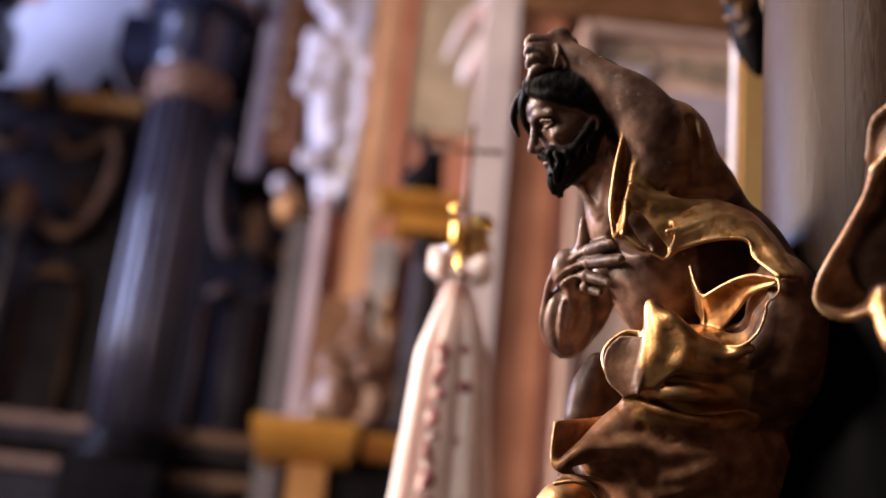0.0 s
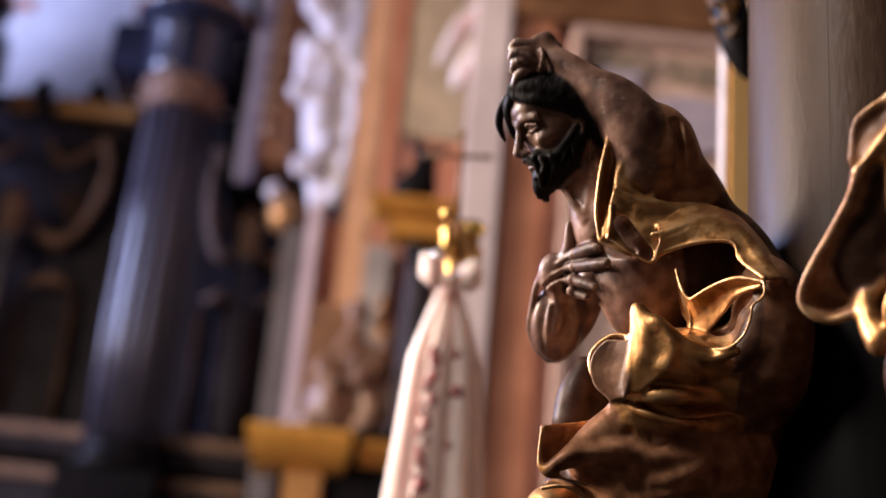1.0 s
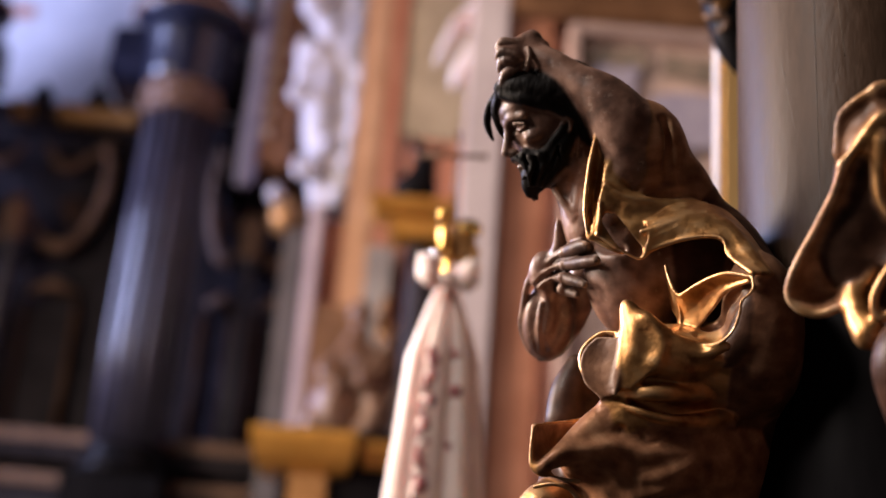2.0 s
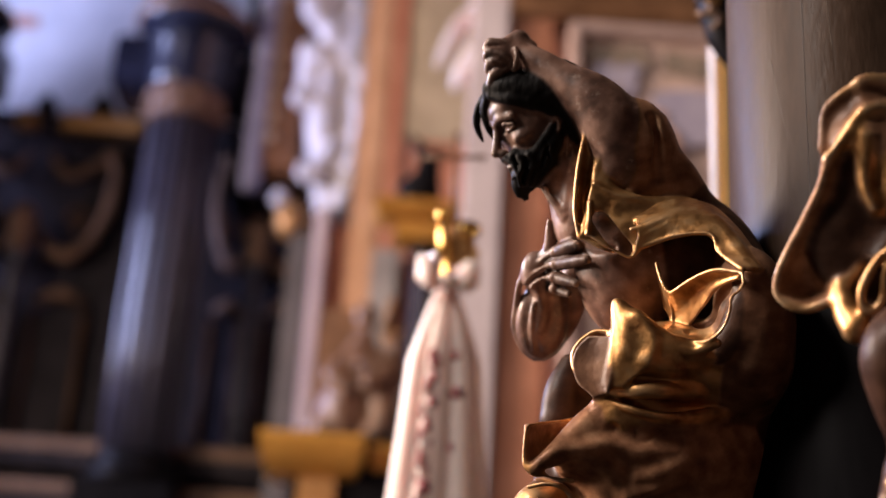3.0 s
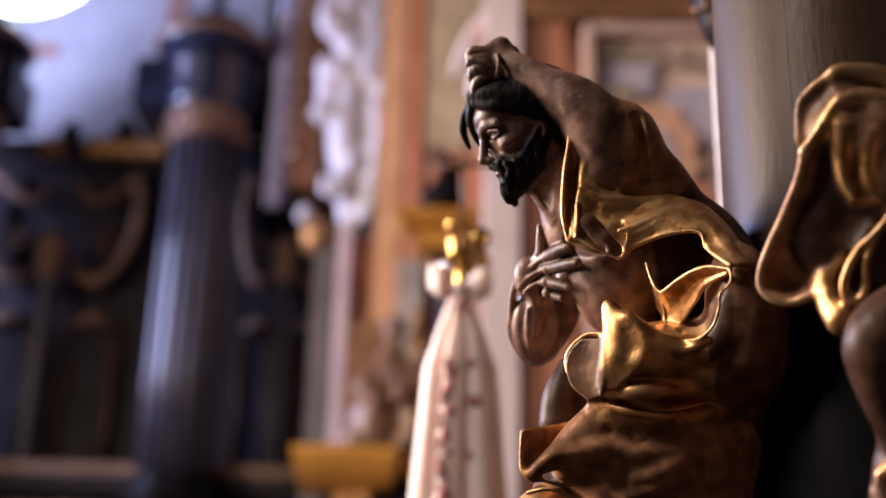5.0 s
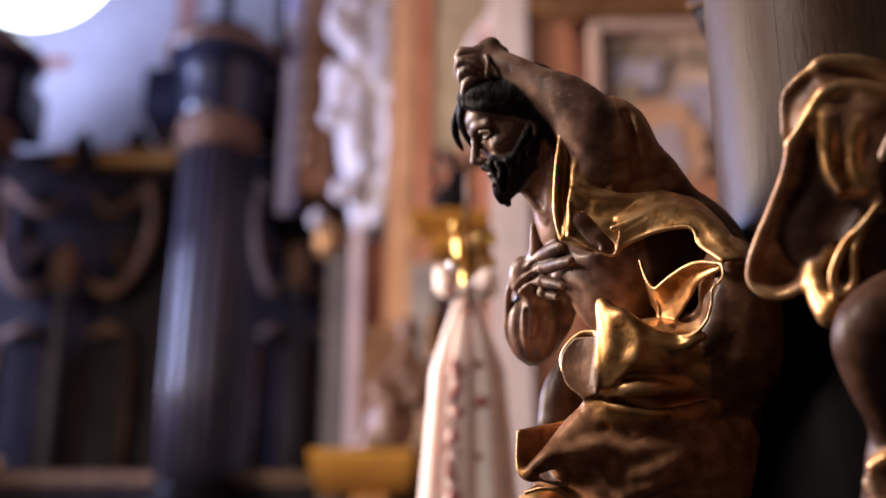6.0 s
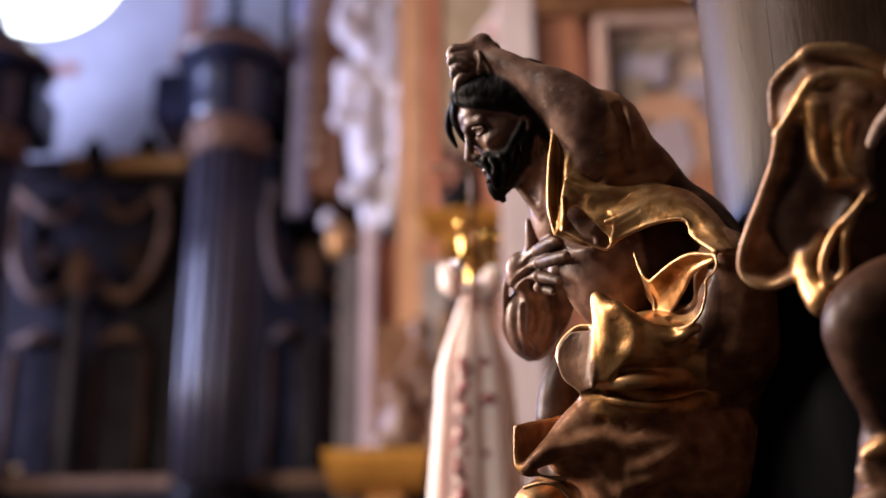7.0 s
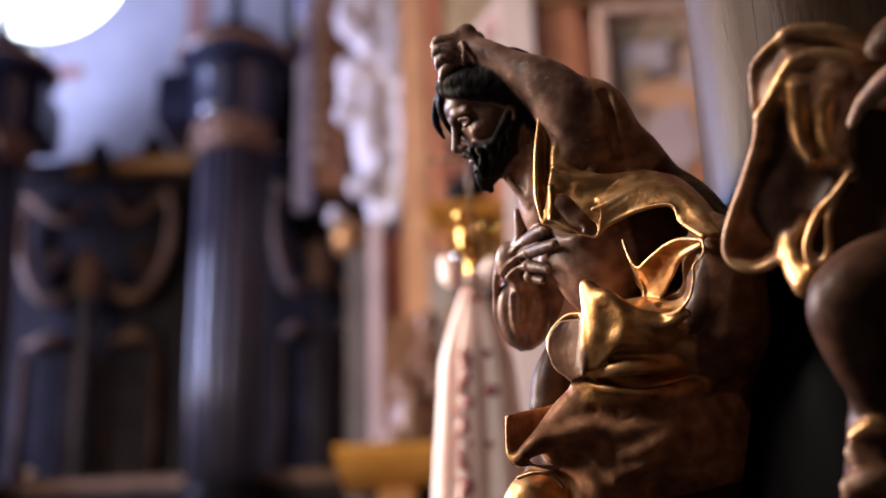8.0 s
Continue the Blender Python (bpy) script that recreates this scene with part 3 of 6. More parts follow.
                t = np.where(cross, da / np.where(cross, da - db, 1), 0)
                p = np.array(a, float) + t[:, None] * (np.array(b) - np.array(a))
                place += p * cross[:, None]
                count += cross
        place = (live + place / count[:, None]) * self.h + self.lo
        index = np.full(cells, -1, np.int64)
        index[tuple(live.T)] = np.arange(len(live))
        quads = []
        for axis in range(3):
            u, v = (axis + 1) % 3, (axis + 2) % 3
            lo = [slice(None)] * 3
            hi = [slice(None)] * 3
            lo[axis], hi[axis] = slice(0, n[axis] - 1), slice(1, n[axis])
            a, b = inside[tuple(lo)], inside[tuple(hi)]
            e = np.argwhere(a != b)
            e = e[(e[:, u] > 0) & (e[:, v] > 0) & (e[:, u] < n[u] - 1) & (e[:, v] < n[v] - 1)]
            out = a[tuple(e.T)]
            du, dv = np.eye(3, dtype=int)[u], np.eye(3, dtype=int)[v]
            q = np.stack([index[tuple((e - du - dv).T)], index[tuple((e - dv).T)], index[tuple(e.T)], index[tuple((e - du).T)]], 1)
            q[~out] = q[~out][:, ::-1]
            quads.append(q)
        quads = np.vstack(quads)
        me = bpy.data.meshes.new(name)
        me.vertices.add(len(place))
        me.vertices.foreach_set("co", (place / 100).astype(np.float32).ravel())
        me.loops.add(quads.size)
        me.loops.foreach_set("vertex_index", quads.astype(np.int32).ravel())
        me.polygons.add(len(quads))
        me.polygons.foreach_set("loop_start", np.arange(0, quads.size, 4, dtype=np.int32))
        me.polygons.foreach_set("use_smooth", np.ones(len(quads), bool))
        me.update(calc_edges=True)
        kind = self.paint[tuple(live.T)]
        tint = np.array(colours, float)[kind]
        edges = np.vstack([quads[:, [0, 1]], quads[:, [1, 2]], quads[:, [2, 3]], quads[:, [3, 0]]])
        for _ in range(4):
            total, many = tint.copy(), np.ones(len(tint))
            for i, j in ((0, 1), (1, 0)):
                np.add.at(total, edges[:, i], tint[edges[:, j]])
                np.add.at(many, edges[:, i], 1)
            tint = total / many[:, None]
        layer = me.color_attributes.new("paint", "FLOAT_COLOR", "POINT")
        layer.data.foreach_set("color", np.hstack([tint, np.ones((len(tint), 1))]).astype(np.float32).ravel())
        ob = new(name, me)
        ob.matrix_world = at_matrix
        return ob


# the last three coats carry shade in the paint colour
SKIN, HAIR, GILT, BRONZE, SHADE_BROWN, HALF_SHADE, FACE_SHADE = 0, 1, 2, 3, 4, 5, 6
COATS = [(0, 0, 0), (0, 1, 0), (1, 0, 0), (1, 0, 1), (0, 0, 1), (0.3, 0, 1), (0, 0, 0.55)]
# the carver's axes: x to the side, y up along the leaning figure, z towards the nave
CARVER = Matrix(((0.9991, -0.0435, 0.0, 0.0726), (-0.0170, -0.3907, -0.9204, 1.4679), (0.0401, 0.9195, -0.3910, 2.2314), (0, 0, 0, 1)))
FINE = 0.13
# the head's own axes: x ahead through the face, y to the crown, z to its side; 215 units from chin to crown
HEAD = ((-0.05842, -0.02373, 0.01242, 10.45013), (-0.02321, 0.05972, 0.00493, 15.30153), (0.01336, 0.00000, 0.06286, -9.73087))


# ---- the black and gold high altar at the end of the choir ----
def altar_pillar(x, y):
    """A fluted black column with a gilded collar, a black block above it and a stepped dome."""
    ob = base("high_altar_column", (x, y, 3.70), "fluted black altar column with gilded collar and black capital block", "column", "high altar columns")
    part("plinth", box((-0.29, -0.29, -0.9), (0.29, 0.29, -0.22), 0.02), BLACK_WOOD, ob)
    part("base_ring", lathe([(0.27, -0.22), (0.285, -0.17), (0.27, -0.12), (0.235, -0.09), (0.25, -0.05), (0.225, -0.02)], sides=40), BLACK_WOOD, ob, "black turned base", True)
    part("shaft", lathe([(0.222, -0.02), (0.226, 0.7), (0.222, 1.4), (0.212, 2.18)], sides=192, flutes=14, depth=0.036), BLACK_MARBLE, ob, "", True)
    collar = part("collar", lathe([(0.215, 2.20), (0.24, 2.22), (0.238, 2.25), (0.25, 2.30), (0.262, 2.36), (0.25, 2.38)], sides=48, flutes=12, depth=0.02), DARK_CARVING, ob, "carved and gilded collar", True)
    for k in range(12):
        a = 2 * math.pi * k / 12
        leaf = bmesh.new()
        bmesh.ops.create_icosphere(leaf, subdivisions=1, radius=0.042, matrix=Matrix.Translation((0.25 * math.cos(a), 0.25 * math.sin(a), 2.27)) @ Matrix.Diagonal((0.7, 0.7, 1.1, 1)))
        part("leaf", leaf, DARK_CARVING, collar, "", True)
    part("drum", lathe([(0.25, 2.38), (0.262, 2.46), (0.268, 2.72), (0.30, 2.78)], sides=40), NAVY, ob, "black turned drum", True)
    part("block", box((-0.50, -0.10, 2.44), (0.32, 0.40, 2.80), 0.025), NAVY, ob)
    part("cap", lathe([(0.36, 2.84), (0.38, 2.88), (0.38, 2.93), (0.30, 2.97), (0.26, 3.06), (0.16, 3.13), (0.05, 3.20), (0.035, 3.50), (0.01, 3.62)], sides=40), NAVY, ob, "black stepped dome with a spike", True)
    part("cap_ring", lathe([(0.385, 2.875), (0.395, 2.895), (0.385, 2.925)], sides=40), BROWN_WOOD, ob, "brown ring", True)
    return ob


ALTAR_Y = 8.4
altar_pillar(-1.60, ALTAR_Y)
altar_pillar(-3.20, ALTAR_Y)

retable = base("retable", (0, 8.95, 0), "black retable with gilded tracery panels and cornice", "altar")
part("backboard", box((-5.6, 0.0, 0.0), (-0.70, 0.2, 5.958)), RETABLE_BLACK, retable)
part("cornice", moulding([(-0.05, 5.96), (-0.08, 5.98), (-0.15, 6.03), (-0.17, 6.07), (-0.17, 6.11)], -4.9, -1.2), RETABLE_BLACK, retable, "black moulded cornice")
for x0, x1 in ((-2.48, -1.95), (-2.79, -2.65), (-4.3, -3.6)):
    part("gilt_moulding", moulding([(-0.175, 6.0), (-0.19, 6.02), (-0.20, 6.07), (-0.19, 6.12), (-0.175, 6.13)], x0, x1), OLD_GILT, retable, "gilded moulding on the cornice")
part("lower_cornice", moulding([(-0.30, 3.55), (-0.34, 3.60), (-0.42, 3.66), (-0.42, 3.76)], -5.5, -0.8), RETABLE_BLACK, retable, "black moulded ledge")
part("lower_board", box((-5.5, -0.42, 0.0), (-1.0, -0.002, 3.54)), RETABLE_BLACK, retable)
part("gilt_fillet", box((-5.4, -0.445, 3.73), (-0.85, -0.422, 3.80), 0.005), DARK_CARVING, retable, "worn gilded fillet")
part("gilt_fillet", box((-5.4, -0.445, 3.47), (-0.85, -0.422, 3.54), 0.005), DARK_CARVING, retable, "worn gilded fillet")
def bay(x0, x1, plane=-0.06):
    """One bay between two columns: a thin colonnette in the middle, ogee ribs rising from it, framed panels on both sides."""
    cx = (x0 + x1) / 2
    post = part("colonnette", lathe([(0.06, 3.78), (0.045, 3.84), (0.045, 5.02), (0.075, 5.06), (0.05, 5.10), (0.085, 5.22), (0.03, 5.40)], (cx, plane - 0.16, 0), 20), BLACK_MARBLE, retable, "thin black colonnette", True)
    part("capital", lathe([(0.05, 5.06), (0.10, 5.12), (0.075, 5.18), (0.11, 5.26), (0.04, 5.40)], (cx, plane - 0.18, 0), 16, 8, 0.012), DARK_CARVING, post, "carved brown capital", True)
    for s in (-1, 1):
        half = (x1 - x0) / 2
        side = part("tracery_panel", box((cx + s * half * 0.5 - half * 0.28, plane + 0.01, 3.86), (cx + s * half * 0.5 + half * 0.28, plane + 0.055, 4.72), 0.01), RETABLE_BLACK, retable, "black panel with a brown bar and carved ribs")
        part("panel_bar", swept([(cx + s * half * (0.5 - 0.3), plane, 4.80), (cx + s * half * 0.5, plane - 0.01, 4.86), (cx + s * half * (0.5 + 0.3), plane, 4.80)], [0.03, 0.045, 0.03], 8), DARK_CARVING, side, "worn brown bar", True)
        for q in (0.22, 0.80):
            part("panel_edge", swept([(cx + s * half * q, plane, 3.8), (cx + s * half * q, plane, 4.74)], [0.022], 8), PANEL_EDGE, side, "", True)
        def curve(turns, thick):
            line = smooth_line([(cx + s * half * u, plane - 0.05, z, r) for u, z, r in turns], 0.04)
            return swept([tuple(p[:3]) for p in line], [float(p[3]) * thick for p in line], 8)

        part("bracket", curve(((0.12, 5.28, 0.030), (0.25, 5.16, 0.042), (0.50, 5.10, 0.050), (0.72, 5.20, 0.044), (0.90, 5.45, 0.050), (0.92, 5.72, 0.042), (0.78, 5.88, 0.024)), 1.0), DARK_CARVING, side, "carved brown bracket", True)
        part("swag", curve(((0.93, 5.90, 0.030), (0.62, 5.74, 0.034), (0.36, 5.68, 0.030), (0.12, 5.84, 0.022)), 1.0), DARK_CARVING, side, "carved brown swag", True)
        part("leaf_scroll", swept(spiral((cx + s * half * 0.52, 5.40), 0.09, 0.02, 1.2 * s, -math.pi / 2, plane_y=plane - 0.02), [0.018], 8), PANEL_EDGE, side, "dark carved leaf scroll", True)


bay(-3.16, -2.04)
bay(-4.5, -3.5)
bay(-1.40, -0.74)

# small dark finials on the retable's cornice
for x, s in ((-2.62, 1.0), (-2.24, 1.2), (-3.6, 1.0)):
    f = base("cornice_ornament", (x, 8.84, 6.12), "small dark carved ornament on the cornice", "ornament", "cornice ornaments")
    part("stem", lathe([(0.07, 0.0), (0.05, 0.03), (0.08 * s, 0.07), (0.05, 0.12 * s), (0.015, 0.18 * s)], sides=16), BLACK_WOOD, f, "", True)

# carved jamb of the altar: dark strip, brown beaded band
jamb = base("altar_jamb", (0, 8.45, 0), "tall carved brown jamb with a row of gilt beads", "jamb")
part("dark_edge", box((-1.27, 0.04, 5.50), (-1.205, 0.5, 10.4), 0.01), BLACK_WOOD, jamb)
part("blue_strip", lathe([(0.066, 5.50), (0.066, 10.4)], (-1.132, 0.02, 0), 32), BLUE_SHEEN, jamb, "polished half-round, blue sheen put into its colour", True)
part("band", box((-1.06, -0.05, 5.62), (-0.82, 0.5, 10.4), 0.03), JAMB_BROWN, jamb, "brown carved band")
part("lower_band", box((-1.20, 0.53, 0.0), (-0.72, 0.62, 5.49), 0.02), BLACK_WOOD, jamb)
for k in range(28):
    bead = bmesh.new()
    bmesh.ops.create_icosphere(bead, subdivisions=2, radius=0.042, matrix=Matrix.Translation((-1.02, -0.065, 5.85 + 0.15 * k)))
    part("bead", bead, PALE_GILT, jamb, "", True)

# ---- white stucco figures and dark small statues, plain shapes ----
def stucco_group():
    b = Block((-30, -80, -16), (34, 120, 22), 1.5)
    for p in (((-4, -70, 0, 5), (-6, -40, 2, 9), (-8, 0, 4, 12), (-4, 40, 3, 13), (-6, 80, 2, 12), (-2, 115, 0, 12)),
              ((4, -60, 2, 6), (10, -20, 4, 9), (12, 20, 6, 10), (6, 55, 4, 11), (10, 100, 2, 12)),
              ((-14, 2, 6, 6), (-20, 22, 8, 7), (-16, 40, 8, 6)),
              ((-10, 60, 8, 6), (-20, 72, 10, 8), (-22, 90, 8, 6)),
              ((8, 30, 10, 5), (18, 10, 10, 5), (16, -14, 8, 4)),
              ((-2, -30, 8, 5), (8, -44, 8, 5), (4, -62, 5, 4))):
        b.tube(SKIN, 4.0, *p)
    b.blob(SKIN, 3.0, (-14, 34, 12), (8, 7, 7))
    b.blob(SKIN, 3.0, (-22, 6, 12), (7, 8, 6))
    b.tube(SKIN, 2.5, (-20, 4, 10, 5), (-10, 12, 12, 5), (0, 14, 12, 6))
    b.blob(SKIN, 3.0, (8, -8, 10), (11, 14, 8))
    b.blob(SKIN, 3.0, (6, 44, 10), (10, 12, 8))
    r = random.Random(11)
    for _ in range(26):
        x, y = r.uniform(-22, 18), r.uniform(-50, 110)
        a = r.uniform(0, 6.28)
        b.tube(SKIN, 2.0, (x, y, 9, 3.5), (x + 7 * math.cos(a), y + 9 * math.sin(a), 13, 4.5), (x + 11 * math.cos(a + 0.7), y + 15 * math.sin(a + 0.7), 9, 2.5))
    b.hollow(3.0, (0, 20, 16, 3), (4, -10, 16, 4), (2, -40, 12, 3))
    b.hollow(3.0, (-6, 70, 15, 4), (0, 95, 15, 3))
    m = Matrix(((1.12, 0, 0, -0.57), (0, 0, -1, 8.25), (0, 1, 0, 5.95), (0, 0, 0, 1)))
    ob = b.mesh("stucco_statue", m, COATS)
    ob.data.materials.append(WHITE_STUCCO)
    return tagged(ob, "white stucco figure group on the choir wall", "statue")


def pier_stucco():
    """A curled white stucco leaf on the inner corner of the pier."""
    b = Block((-16, -24, -8), (10, 34, 10), 0.9)
    b.tube(SKIN, 2.0, (6, 30, 0, 3.0), (2, 20, 2, 4.0), (-4, 10, 3, 3.6), (-9, 0, 2, 2.6), (-11, -6, 1, 1.6))
    b.tube(SKIN, 2.0, (6, 6, 0, 4.2), (4, -4, 3, 5.4), (0, -12, 3, 4.2), (-2, -18, 1, 2.2))
    b.tube(SKIN, 1.2, (2, 22, 4, 1.6), (-4, 14, 6, 2.0), (-7, 6, 5, 1.4))
    b.hollow(1.0, (3, 0, 9, 1.2), (1, -8, 8, 1.4))
    ob = b.mesh("stucco_ornament", Matrix(((1, 0, 0, 0.145), (0, 0, -1, 6.14), (0, 1, 0, 5.22), (0, 0, 0, 1))), COATS)
    ob.data.materials.append(WHITE_STUCCO)
    return tagged(ob, "curled white stucco leaf on the corner of the pier", "ornament")


def altar_candle(x, y, z, height):
    ob = base("candle", (x, y, z), "short pale wax candle in a brass socket", "candle")
    part("socket", lathe([(0.05, 0.0), (0.05, 0.015), (0.022, 0.03), (0.022, 0.06), (0.045, 0.075), (0.045, 0.085)], sides=20), BRASS, ob, "brass socket", True)
    part("wax", lathe([(0.028, 0.085), (0.029, 0.1), (0.028, height), (0.022, height + 0.004), (0.006, height - 0.004)], sides=20), WAX, ob, "pale wax", True)
    part("wick", swept([(0, 0, height - 0.006), (0.003, 0, height + 0.02)], [0.002], 6), BLACK_WOOD, ob, "black wick", True)


def gilt_cartouche():
    ob = base("cartouche", (-0.84, 8.36, 5.12), "small gilded cartouche on the jamb", "ornament")
    part("shell", lathe([(0.01, 0.0), (0.07, 0.03), (0.10, 0.12), (0.08, 0.22), (0.03, 0.28)], sides=20, flutes=7, depth=0.012), OLD_GILT, ob, "", True)
    part("crest", lathe([(0.01, 0.20), (0.06, 0.24), (0.05, 0.30), (0.01, 0.34)], (-0.07, -0.03, 0.0), 16), WHITE_STUCCO, ob, "white stucco crest", True)


def relief_group():
    """A carved wooden group on the pedestal: a plain figure shape with a curved gilded wing behind."""
    b = Block((-26, -2, -12), (26, 84, 16), 1.2)
    b.tube(SKIN, 4.0, (-6, 0, 0, 10), (-8, 20, 2, 11), (-2, 44, 2, 9), (0, 58, 0, 5))
    b.blob(SKIN, 2.0, (0, 68, 2), (6, 7, 6))
    b.tube(SKIN, 2.5, (-4, 46, 6, 5), (-14, 34, 10, 4.5), (-6, 26, 13, 4))
    b.tube(SKIN, 2.5, (4, 48, 4, 5), (12, 36, 8, 4), (4, 30, 12, 4))
    b.tube(SKIN, 2.0, (6, 2, 4, 7), (12, 16, 4, 8), (6, 30, 4, 6))
    b.tube(SKIN, 2.0, (-18, 0, 0, 6), (-16, 18, 0, 6), (-12, 30, 2, 5))
    b.tube(SKIN, 2.5, (14, 0, 0, 8), (18, 22, 0, 8), (14, 44, 0, 6), (18, 60, 0, 4))
    b.blob(SKIN, 2.0, (15, 52, 3), (5, 6, 5))
    b.tube(SKIN, 2.0, (16, 40, 5, 4), (6, 34, 10, 3.5), (0, 40, 12, 3))
    b.blob(SKIN, 2.5, (-16, 8, 4), (8, 9, 7))
    b.hollow(1.5, (14, 6, 9, 2), (17, 24, 9, 2), (14, 36, 8, 2))
    b.hollow(1.5, (-2, 6, 13, 2.5), (-4, 24, 13, 2.5), (0, 38, 12, 2))
    m = Matrix(((1, 0, 0, -0.24), (0, 0, -1, 6.82), (0, 1, 0, 3.40), (0, 0, 0, 1)))
    ob = b.mesh("wooden_statue", m, COATS)
    ob.data.materials.append(BROWN_WOOD_LIGHT)
    tagged(ob, "light brown carved wooden figure group on the pedestal", "statue")
    wing = base("gilded_scroll", (-0.08, 6.86, 3.40), "curved gilded scroll beside the carved group", "ornament")
    part("scroll", swept([(0.06 - 0.10 * (k / 14) ** 2 + 0.05 * math.sin(k * 0.45), 0.0, 0.80 * k / 14) for k in range(15)], [0.035, 0.05, 0.06, 0.055, 0.05, 0.045, 0.05, 0.05, 0.045, 0.04, 0.04, 0.035, 0.03, 0.025, 0.02], 10), OLD_GILT, wing, "", True)


def dark_bust():
    b = Block((-16, -1, -10), (16, 42, 10), 0.9)
    b.blob(SKIN, 3.0, (-2, 9, 0), (11, 9, 7))
    b.tube(SKIN, 3.0, (0, 12, 0, 8), (2, 24, 0, 6), (0, 31, 0, 4))
    b.tube(SKIN, 1.5, (-1, 28, 0, 3.5), (-6, 37, 0, 2.0), (-7, 40, 0, 1))
    b.tube(SKIN, 1.5, (3, 27, 0, 3), (9, 31, 2, 2.5), (11, 30, 2, 1.2))
    m = Matrix(((1, 0, 0, 0.0), (0, 0, -1, 6.62), (0, 1, 0, 4.61), (0, 0, 0, 1)))
    ob = b.mesh("dark_statuette", m, COATS)
    ob.data.materials.append(BLACK_WOOD)
    return tagged(ob, "small black carved statuette on the gilded entablature", "statue")


BROWN_WOOD_LIGHT = surface("light_carved_wood", (0.065, 0.032, 0.017), (0.17, 0.088, 0.048), 8.0, 0.5, bump=0.2, fine=60)
stucco_group()
altar_candle(-2.83, 8.57, 3.762, 0.13)
pier_stucco()
gilt_cartouche()
relief_group()
dark_bust()


# ---- the banner on its pole with a brass cross ----
def banner():
    top = Vector((0.082, 2.88, 2.735))
    ob = base("processional_banner", (top.x + 0.01, 2.88, 0.0), "white silk banner with red embroidered roses tied below a brass cross", "banner")
    o = Vector((-ob.location.x, -ob.location.y, 0))
    part("pole", swept([(0, 0, 0), (0, 0, top.z + 0.02)], [0.014], 12), BROWN_WOOD, ob, "", True)
    bm = bmesh.new()
    rows, sides = 40, 72
    rings = []
    for k in range(rows + 1):
        f = k / rows
        z = top.z - 0.005 - 1.3 * f
        r = 0.020 + 0.034 * min(1, f * 8) + 0.082 * f ** 0.8
        ring = []
        for n in range(sides):
            a = 2 * math.pi * n / sides
            fold = 1 + (0.10 + 0.10 * f) * math.sin(7 * a + 1.1 + 0.8 * math.sin(3 * f)) + 0.06 * math.sin(13 * a + 2.0)
            ring.append(bm.verts.new((r * fold * math.cos(a), 0.55 * r * fold * math.sin(a), z)))
        rings.append(ring)
    for a, b in zip(rings, rings[1:]):
        for n in range(sides):
            bm.faces.new((a[n], b[n], b[(n + 1) % sides], a[(n + 1) % sides]))
    bm.faces.new(rings[0])
    cloth = part("cloth", bm, SILK, ob, "white silk cloth falling in folds", True)
    def on_cloth(a, z, out):
        f = (top.z - 0.005 - z) / 1.3
        r = 0.020 + 0.034 * min(1, f * 8) + 0.082 * f ** 0.8
        fold = 1 + (0.10 + 0.10 * f) * math.sin(7 * a + 1.1 + 0.8 * math.sin(3 * f)) + 0.06 * math.sin(13 * a + 2.0)
        return ((r * fold + out) * math.cos(a), 0.55 * (r * fold + out) * math.sin(a), z)

    spots = [(-0.34 + 0.16 * math.sin(k * 2.4), 0.20 + 0.022 * k, 0.75 + 0.35 * math.sin(k * 2.1)) for k in range(20)] + [(0.40 + 0.07 * math.sin(k * 2.7), 0.20 + 0.13 * k + 0.03 * math.sin(k * 5.0), 0.62 + 0.2 * math.sin(k * 1.9)) for k in range(6)]
    for side, drop, big in spots:
        z = top.z - 0.005 - 1.3 * drop * 0.62
        f = drop * 0.62
        r = (0.020 + 0.034 * min(1, f * 8) + 0.082 * f ** 0.8) * 1.04
        flower = bmesh.new()
        a0 = -math.pi / 2 + side
        rim = []
        for k in range(20):
            a = 2 * math.pi * k / 20
            s = 0.017 * big * (1 + 0.22 * math.sin(5 * a + drop * 40))
            b2 = a0 + 0.75 * s * math.cos(a) / max(r, 0.02)
            rim.append(flower.verts.new(on_cloth(b2, z + s * math.sin(a), 0.0012)))
        heart = flower.verts.new(on_cloth(a0, z, 0.0035))
        inner = flower.verts.new(on_cloth(a0, z, -0.001))
        for k in range(20):
            flower.faces.new((rim[k], rim[(k + 1) % 20], heart))
            flower.faces.new((rim[(k + 1) % 20], rim[k], inner))
        part("embroidered_rose", flower, ROSE, cloth, "", True)
    bow = part("bow_knot", swept([(-0.016, -0.03, top.z), (0.016, -0.03, top.z)], [0.016], 10), SILK, ob, "white silk bow", True)
    for s, lift in ((-1, 0.02), (1, 0.012)):
        loop = bmesh.new()
        for k in range(12):
            f = k / 11
            x = s * (0.012 + 0.056 * f)
            w = 0.010 + 0.026 * math.sin(math.pi * min(1, f * 0.72 + 0.1))
            for sgn in (-1, 1):
                loop.verts.new((x, -0.034 - 0.01 * math.sin(math.pi * f), top.z + lift * f * 1.3 + sgn * w))
                loop.verts.new((x, -0.022, top.z + lift * f * 1.3 + sgn * w * 0.85))
        loop.verts.ensure_lookup_table()
        v = loop.verts
        for k in range(11):
            i, j = 4 * k, 4 * k + 4
            for a, b, c, d in ((0, 2, 2, 0), (2, 3, 3, 2), (3, 1, 1, 3), (1, 0, 0, 1)):
                loop.faces.new((v[i + a], v[i + b], v[j + c], v[j + d]))
        loop.faces.new([v[i] for i in (0, 1, 3, 2)])
        loop.faces.new([v[44 + i] for i in (0, 2, 3, 1)])
